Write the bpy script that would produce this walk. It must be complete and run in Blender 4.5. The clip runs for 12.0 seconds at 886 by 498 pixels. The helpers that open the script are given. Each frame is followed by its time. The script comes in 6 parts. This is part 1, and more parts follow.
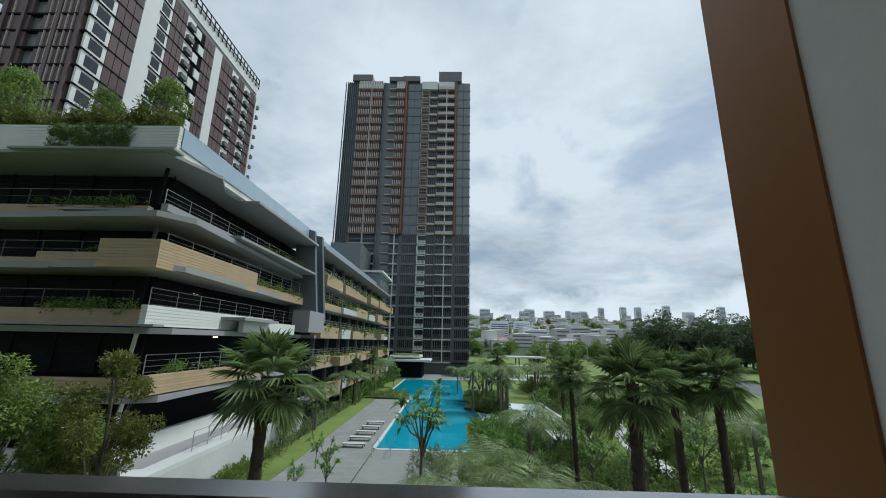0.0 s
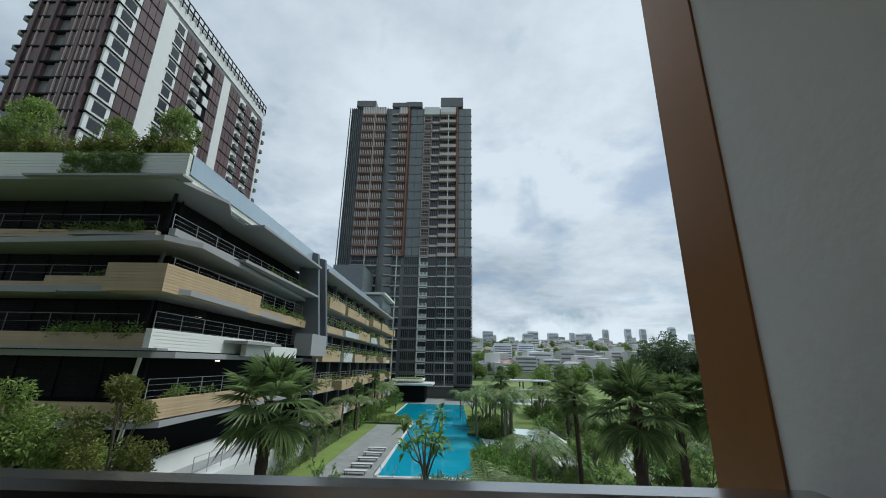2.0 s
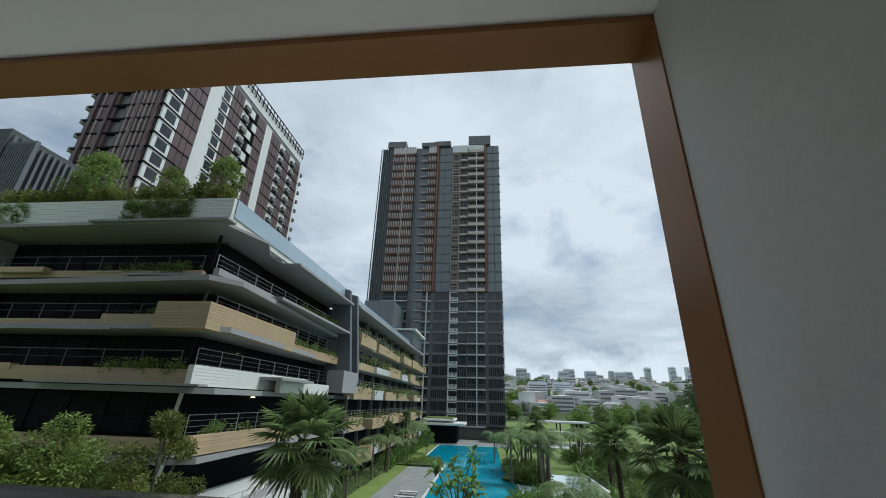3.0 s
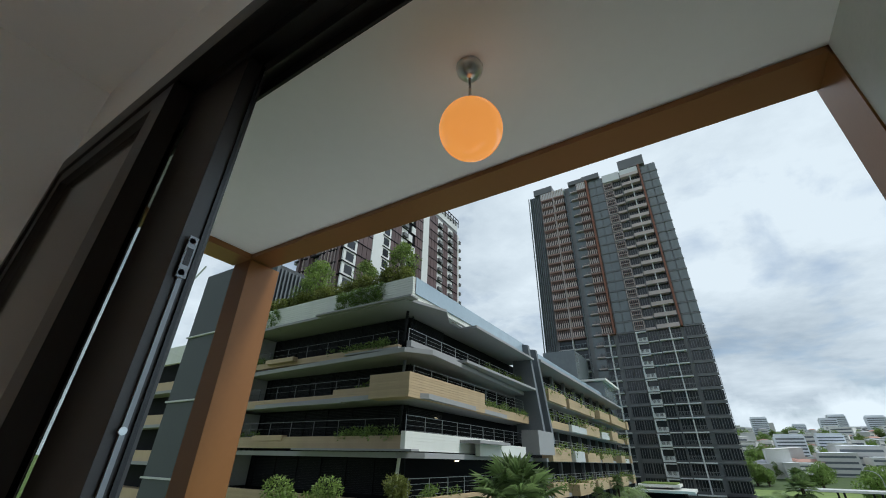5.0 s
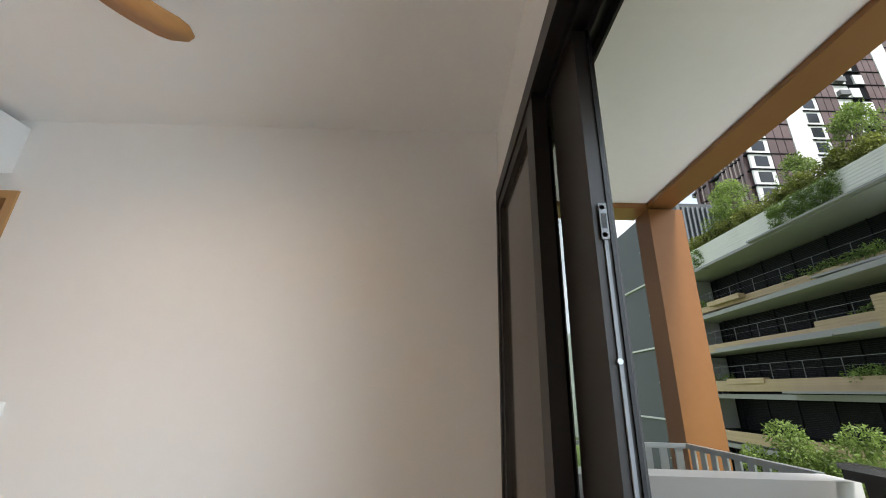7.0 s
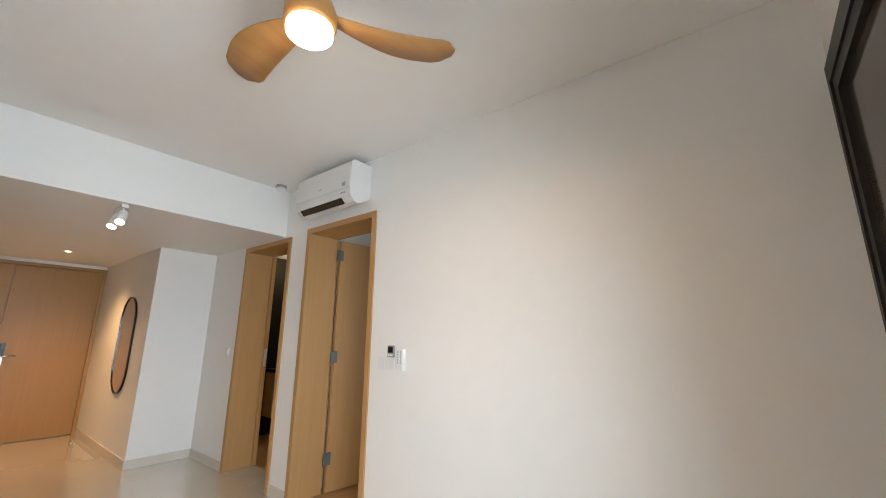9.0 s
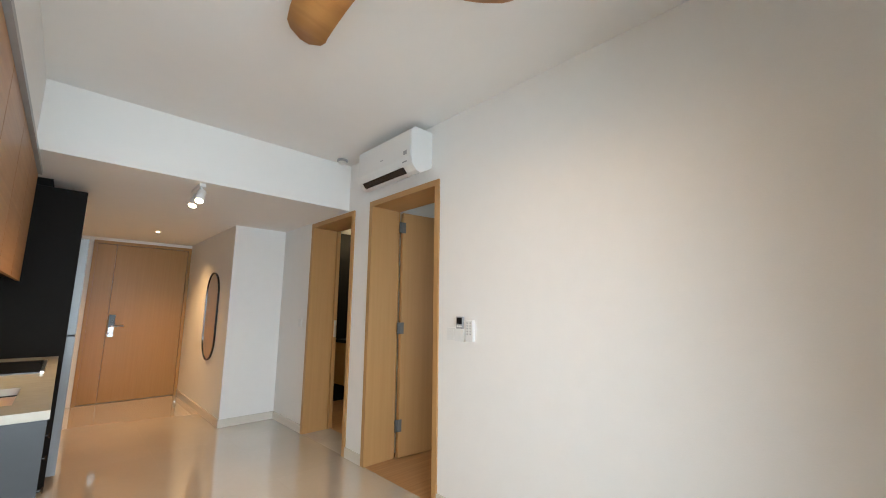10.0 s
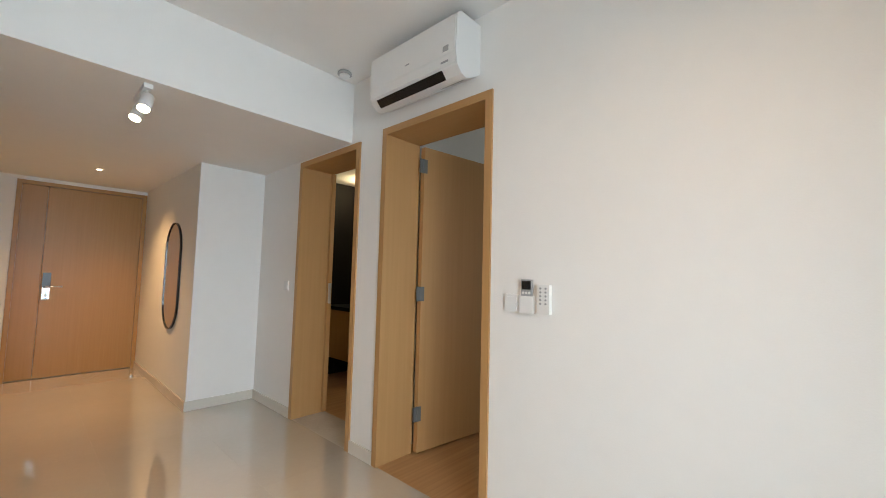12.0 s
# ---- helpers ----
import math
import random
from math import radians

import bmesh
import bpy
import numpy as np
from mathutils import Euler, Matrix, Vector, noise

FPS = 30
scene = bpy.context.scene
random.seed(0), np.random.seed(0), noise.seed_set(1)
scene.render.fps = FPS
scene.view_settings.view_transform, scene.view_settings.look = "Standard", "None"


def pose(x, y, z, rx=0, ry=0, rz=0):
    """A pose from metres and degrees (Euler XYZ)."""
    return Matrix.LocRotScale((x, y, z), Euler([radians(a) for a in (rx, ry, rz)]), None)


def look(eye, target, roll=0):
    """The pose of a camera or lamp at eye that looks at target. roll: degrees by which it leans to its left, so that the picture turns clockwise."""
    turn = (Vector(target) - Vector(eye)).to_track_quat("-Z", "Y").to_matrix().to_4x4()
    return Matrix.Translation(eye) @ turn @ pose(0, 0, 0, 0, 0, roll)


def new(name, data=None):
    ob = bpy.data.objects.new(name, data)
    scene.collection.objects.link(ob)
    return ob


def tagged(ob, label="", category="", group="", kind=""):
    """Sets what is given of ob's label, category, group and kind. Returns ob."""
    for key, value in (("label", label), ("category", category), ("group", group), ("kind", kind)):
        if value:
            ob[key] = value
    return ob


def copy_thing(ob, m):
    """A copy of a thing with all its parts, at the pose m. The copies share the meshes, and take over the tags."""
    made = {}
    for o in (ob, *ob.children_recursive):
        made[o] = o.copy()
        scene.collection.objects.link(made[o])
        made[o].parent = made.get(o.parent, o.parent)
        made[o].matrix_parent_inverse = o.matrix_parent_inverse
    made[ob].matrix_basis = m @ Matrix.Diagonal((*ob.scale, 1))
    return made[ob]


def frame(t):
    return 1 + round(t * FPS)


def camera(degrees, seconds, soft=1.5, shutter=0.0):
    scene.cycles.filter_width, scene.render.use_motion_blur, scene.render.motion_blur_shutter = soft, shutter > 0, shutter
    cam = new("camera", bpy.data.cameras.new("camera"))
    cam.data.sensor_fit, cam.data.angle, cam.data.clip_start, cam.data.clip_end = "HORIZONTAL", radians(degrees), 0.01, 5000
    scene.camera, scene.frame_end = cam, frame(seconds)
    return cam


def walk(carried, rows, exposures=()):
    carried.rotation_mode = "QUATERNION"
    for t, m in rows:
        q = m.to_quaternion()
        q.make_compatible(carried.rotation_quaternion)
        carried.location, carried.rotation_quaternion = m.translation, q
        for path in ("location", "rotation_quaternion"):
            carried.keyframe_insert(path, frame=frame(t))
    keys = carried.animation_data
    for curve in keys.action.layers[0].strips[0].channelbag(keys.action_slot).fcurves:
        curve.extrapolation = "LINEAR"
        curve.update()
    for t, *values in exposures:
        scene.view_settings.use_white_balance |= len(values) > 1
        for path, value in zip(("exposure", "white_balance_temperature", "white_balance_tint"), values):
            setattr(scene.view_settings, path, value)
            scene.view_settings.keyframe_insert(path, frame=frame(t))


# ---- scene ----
cam = camera(97.0, 12.0, soft=1.0)
PATH = [
    (0, (1.858, 0.73, 1.276), (1.812, 2.677, 1.735), 1.2),
    (0.5, (1.841, 0.684, 1.283), (1.836, 2.631, 1.739), 1.1),
    (1, (1.845, 0.657, 1.277), (1.853, 2.602, 1.745), 1.1),
    (1.5, (1.837, 0.579, 1.286), (1.827, 2.514, 1.79), 1.0),
    (2, (1.855, 0.475, 1.293), (1.796, 2.393, 1.858), 1.1),
    (2.5, (1.872, 0.36, 1.3), (1.745, 2.25, 1.942), 1.2),
    (2.7, (1.883, 0.302, 1.308), (1.725, 2.177, 1.985), 1.4),
    (4.3, (1.825, -0.124, 1.354), (1.263, 1.564, 2.266), 1.9),
    (4.5, (1.802, -0.173, 1.333), (1.163, 1.475, 2.27), 1.2),
    (5, (1.798, -0.227, 1.321), (0.861, 1.265, 2.267), 1.2),
    (5.5, (1.767, -0.245, 1.33), (0.484, 0.991, 2.238), 1.2),
    (6, (1.772, -0.259, 1.314), (0.176, 0.611, 2.148), 1.7),
    (6.5, (1.798, -0.266, 1.303), (-0.004, 0.174, 2.051), 2.1),
    (7, (1.828, -0.27, 1.287), (-0.053, -0.28, 1.967), 1.7),
    (7.5, (1.841, -0.28, 1.282), (-0.021, -0.678, 1.896), 1.9),
    (9.3, (1.91, -0.347, 1.267), (0.445, -1.648, 1.664), 0.4),
    (9.5, (1.909, -0.365, 1.273), (0.475, -1.71, 1.64), 0.4),
    (10, (1.877, -0.471, 1.254), (0.517, -1.904, 1.561), 0.5),
    (10.5, (1.826, -0.67, 1.236), (0.492, -2.139, 1.49), 0.7),
    (11, (1.776, -0.858, 1.234), (0.453, -2.343, 1.449), 1.0),
    (11.5, (1.691, -1.079, 1.231), (0.325, -2.529, 1.414), 1.3),
    (12, (1.623, -1.313, 1.217), (0.161, -2.67, 1.356), 1.4),
]
EXPOSURES = [(0, -0.05, 5800, 3), (2.7, -0.05, 5800, 3), (4.3, 0.0, 5750, 3), (5.0, 0.1, 5850, 3), (6.0, 0.7, 6050, 6), (7.5, 1.4, 6350, 10), (9.3, 1.55, 6300, 8), (12, 1.48, 6250, 7)]
walk(cam, [(t, look(eye, target, roll)) for t, eye, target, roll in PATH], EXPOSURES)

# ---- world, sun, lamps ----
SUN_EL, SUN_AZ = 57, 76
GZ = -7.5
world = bpy.data.worlds.new("sky")
scene.world = world
world.use_nodes = True


def build_sky():
    nt = world.node_tree
    nt.nodes.clear()
    out = nt.nodes.new("ShaderNodeOutputWorld")
    bg = nt.nodes.new("ShaderNodeBackground")
    sky = nt.nodes.new("ShaderNodeTexSky")
    sky.sky_type, sky.sun_disc = "NISHITA", False
    sky.sun_elevation, sky.sun_rotation = radians(SUN_EL), radians(SUN_AZ)
    sky.air_density, sky.dust_density, sky.ozone_density = 1.0, 2.0, 1.5
    # broken cloud cover, flattened towards the horizon
    co = nt.nodes.new("ShaderNodeTexCoord")
    sep = nt.nodes.new("ShaderNodeSeparateXYZ")
    nt.links.new(co.outputs["Generated"], sep.inputs[0])
    den = nt.nodes.new("ShaderNodeMath"); den.operation = "MAXIMUM"; den.inputs[1].default_value = 0.0
    nt.links.new(sep.outputs["Z"], den.inputs[0])
    add = nt.nodes.new("ShaderNodeMath"); add.operation = "ADD"; add.inputs[1].default_value = 0.16
    nt.links.new(den.outputs[0], add.inputs[0])
    div = nt.nodes.new("ShaderNodeVectorMath"); div.operation = "DIVIDE"
    comb = nt.nodes.new("ShaderNodeCombineXYZ")
    for i in range(3):
        nt.links.new(add.outputs[0], comb.inputs[i])
    nt.links.new(co.outputs["Generated"], div.inputs[0])
    nt.links.new(comb.outputs[0], div.inputs[1])
    big = nt.nodes.new("ShaderNodeTexNoise")
    big.inputs["Scale"].default_value, big.inputs["Detail"].default_value = 1.5, 9
    big.inputs["Roughness"].default_value, big.inputs["Distortion"].default_value = 0.55, 0.35
    fine = nt.nodes.new("ShaderNodeTexNoise")
    fine.inputs["Scale"].default_value, fine.inputs["Detail"].default_value = 0.8, 8
    fine.inputs["Roughness"].default_value = 0.6
    for n in (big, fine):
        nt.links.new(div.outputs[0], n.inputs["Vector"])
    cover = nt.nodes.new("ShaderNodeValToRGB")
    cover.color_ramp.elements[0].position, cover.color_ramp.elements[1].position = 0.38, 0.50
    cover.color_ramp.elements[0].color = (0.5, 0.5, 0.5, 1)
    nt.links.new(big.outputs["Fac"], cover.inputs[0])
    shade = nt.nodes.new("ShaderNodeValToRGB")
    e = shade.color_ramp.elements
    e[0].position, e[0].color = 0.36, (4.0, 4.4, 4.9, 1)
    e[1].position, e[1].color = 0.62, (7.7, 7.9, 8.1, 1)
    nt.links.new(fine.outputs["Fac"], shade.inputs[0])
    mix = nt.nodes.new("ShaderNodeMix"); mix.data_type = "RGBA"
    nt.links.new(cover.outputs["Color"], mix.inputs["Factor"])
    nt.links.new(sky.outputs[0], mix.inputs["A"])
    nt.links.new(shade.outputs["Color"], mix.inputs["B"])
    # white cumulus heads standing over the hazy horizon
    heap = nt.nodes.new("ShaderNodeTexNoise")
    heap.inputs["Scale"].default_value, heap.inputs["Detail"].default_value, heap.inputs["Roughness"].default_value = 7.0, 8, 0.55
    nt.links.new(co.outputs["Generated"], heap.inputs["Vector"])
    low = nt.nodes.new("ShaderNodeMapRange")
    low.inputs["From Min"].default_value, low.inputs["From Max"].default_value = 0.03, 0.24
    low.inputs["To Min"].default_value, low.inputs["To Max"].default_value = 0.16, -0.22
    nt.links.new(sep.outputs["Z"], low.inputs["Value"])
    tall = nt.nodes.new("ShaderNodeMath"); tall.operation = "ADD"
    nt.links.new(heap.outputs["Fac"], tall.inputs[0]); nt.links.new(low.outputs[0], tall.inputs[1])
    edge = nt.nodes.new("ShaderNodeMapRange")
    edge.inputs["From Min"].default_value, edge.inputs["From Max"].default_value = 0.5, 0.66
    nt.links.new(tall.outputs[0], edge.inputs["Value"])
    top = nt.nodes.new("ShaderNodeMix"); top.data_type = "RGBA"
    top.inputs["B"].default_value = (8.3, 8.5, 8.7, 1)
    nt.links.new(edge.outputs[0], top.inputs["Factor"])
    nt.links.new(mix.outputs["Result"], top.inputs["A"])
    nt.links.new(top.outputs["Result"], bg.inputs["Color"])
    bg.inputs["Strength"].default_value = SKY
    nt.links.new(bg.outputs[0], out.inputs[0])


SKY = 0.1
LAMP_FAN, LAMP_SPOT, LAMP_DOWN, LAMP_STRIP = 2.9, 9.0, 42.0, 1.4
build_sky()
sun = new("sun", bpy.data.lights.new("sun", "SUN"))
# daylight that comes in through the balcony opening and the open door
day = new("daylight", bpy.data.lights.new("daylight", "AREA"))
day.data.shape, day.data.size, day.data.size_y = "RECTANGLE", 1.36, 1.5
day.data.energy, day.data.color, day.data.spread = 15.0, (0.80, 0.91, 1.0), radians(112)
day.matrix_world = look((1.76, 0.30, 1.3), (1.52, -1.0, 1.02))
day2 = new("daylight_bedroom", bpy.data.lights.new("daylight_bedroom", "AREA"))
day2.data.shape, day2.data.size, day2.data.size_y = "RECTANGLE", 1.6, 1.7
day2.data.energy, day2.data.color = 2.6, (0.9, 0.95, 1.0)
day2.matrix_world = look((-1.75, 0.04, 1.3), (-1.75, -1.0, 1.3))
sun.data.energy, sun.data.angle, sun.data.color = 2.6, radians(11), (1.0, 0.95, 0.88)
sun.matrix_world = look((0, 0, 60), (-0.76, -0.18, 60 - 1.2))


# ---- materials ----
def mat(name, color, rough=0.6, metal=0.0, var=0.12, scale=3.0, bump=0.0, bscale=60.0, tint=None, spec=0.5, rand=0.0, coords="Object"):
    """A plain surface with variation at two scales, fine relief and, if asked, a random shade per object."""
    m = bpy.data.materials.new(name)
    m.use_nodes = True
    nt = m.node_tree
    b = nt.nodes["Principled BSDF"]
    b.inputs["Roughness"].default_value, b.inputs["Metallic"].default_value = rough, metal
    b.inputs["Specular IOR Level"].default_value = spec
    co = nt.nodes.new("ShaderNodeTexCoord")
    n1 = nt.nodes.new("ShaderNodeTexNoise"); n1.inputs["Scale"].default_value = scale; n1.inputs["Detail"].default_value = 5
    n2 = nt.nodes.new("ShaderNodeTexNoise"); n2.inputs["Scale"].default_value = scale * 14; n2.inputs["Detail"].default_value = 3
    for n in (n1, n2):
        nt.links.new(co.outputs[coords], n.inputs["Vector"])
    ramp = nt.nodes.new("ShaderNodeValToRGB")
    dark = [c * (1 - var) for c in color]
    light = list(tint) if tint else [min(1, c * (1 + var)) for c in color]
    ramp.color_ramp.elements[0].position, ramp.color_ramp.elements[1].position = 0.3, 0.7
    ramp.color_ramp.elements[0].color, ramp.color_ramp.elements[1].color = (*dark, 1), (*light, 1)
    av = nt.nodes.new("ShaderNodeMath"); av.operation = "MULTIPLY_ADD"
    av.inputs[1].default_value = 0.3
    sc = nt.nodes.new("ShaderNodeMath"); sc.operation = "MULTIPLY"; sc.inputs[1].default_value = 0.7
    nt.links.new(n1.outputs["Fac"], sc.inputs[0])
    nt.links.new(n2.outputs["Fac"], av.inputs[0]); nt.links.new(sc.outputs[0], av.inputs[2])
    nt.links.new(av.outputs[0], ramp.inputs[0])
    last = ramp.outputs["Color"]
    if rand:
        info = nt.nodes.new("ShaderNodeObjectInfo")
        hsv = nt.nodes.new("ShaderNodeHueSaturation")
        mr = nt.nodes.new("ShaderNodeMapRange")
        mr.inputs["To Min"].default_value, mr.inputs["To Max"].default_value = 1 - rand, 1 + rand
        nt.links.new(info.outputs["Random"], mr.inputs["Value"])
        nt.links.new(mr.outputs[0], hsv.inputs["Value"])
        nt.links.new(last, hsv.inputs["Color"])
        last = hsv.outputs["Color"]
    nt.links.new(last, b.inputs["Base Color"])
    rr = nt.nodes.new("ShaderNodeMapRange")
    rr.inputs["To Min"].default_value, rr.inputs["To Max"].default_value = max(0.02, rough * 0.85), min(1, rough * 1.15)
    nt.links.new(n1.outputs["Fac"], rr.inputs["Value"]); nt.links.new(rr.outputs[0], b.inputs["Roughness"])
    if bump:
        n3 = nt.nodes.new("ShaderNodeTexNoise"); n3.inputs["Scale"].default_value = bscale; n3.inputs["Detail"].default_value = 4
        nt.links.new(co.outputs[coords], n3.inputs["Vector"])
        bp = nt.nodes.new("ShaderNodeBump"); bp.inputs["Strength"].default_value = bump; bp.inputs["Distance"].default_value = 0.01
        nt.links.new(n3.outputs["Fac"], bp.inputs["Height"]); nt.links.new(bp.outputs[0], b.inputs["Normal"])
    return m


def wood(name, dark, light, rough=0.45, axis=2, fine=38.0):
    """Straight grain along one axis."""
    m = mat(name, light, rough)
    nt = m.node_tree
    b = nt.nodes["Principled BSDF"]
    co = nt.nodes.new("ShaderNodeTexCoord")
    mp = nt.nodes.new("ShaderNodeMapping")
    s = [fine, fine, fine]
    s[axis] = fine * 0.025
    mp.inputs["Scale"].default_value = s
    nt.links.new(co.outputs["Object"], mp.inputs[0])
    n = nt.nodes.new("ShaderNodeTexNoise"); n.inputs["Scale"].default_value = 1.0; n.inputs["Detail"].default_value = 7; n.inputs["Distortion"].default_value = 0.4
    nt.links.new(mp.outputs[0], n.inputs["Vector"])
    r = nt.nodes.new("ShaderNodeValToRGB")
    r.color_ramp.elements[0].position, r.color_ramp.elements[1].position = 0.25, 0.75
    r.color_ramp.elements[0].color, r.color_ramp.elements[1].color = (*dark, 1), (*light, 1)
    nt.links.new(n.outputs["Fac"], r.inputs[0]); nt.links.new(r.outputs[0], b.inputs["Base Color"])
    bp = nt.nodes.new("ShaderNodeBump"); bp.inputs["Strength"].default_value = 0.06; bp.inputs["Distance"].default_value = 0.002
    nt.links.new(n.outputs["Fac"], bp.inputs["Height"]); nt.links.new(bp.outputs[0], b.inputs["Normal"])
    return m


def glow(name, color, strength):
    m = bpy.data.materials.new(name)
    m.use_nodes = True
    b = m.node_tree.nodes["Principled BSDF"]
    b.inputs["Base Color"].default_value = (*color, 1)
    b.inputs["Emission Color"].default_value = (*color, 1)
    b.inputs["Emission Strength"].default_value = strength
    b.inputs["Roughness"].default_value = 0.15
    return m


def glass(name, color=(0.8, 0.86, 0.84), rough=0.02):
    m = bpy.data.materials.new(name)
    m.use_nodes = True
    b = m.node_tree.nodes["Principled BSDF"]
    b.inputs["Base Color"].default_value = (*color, 1)
    b.inputs["Transmission Weight"].default_value = 1.0
    b.inputs["Roughness"].default_value, b.inputs["IOR"].default_value = rough, 1.45
    return m


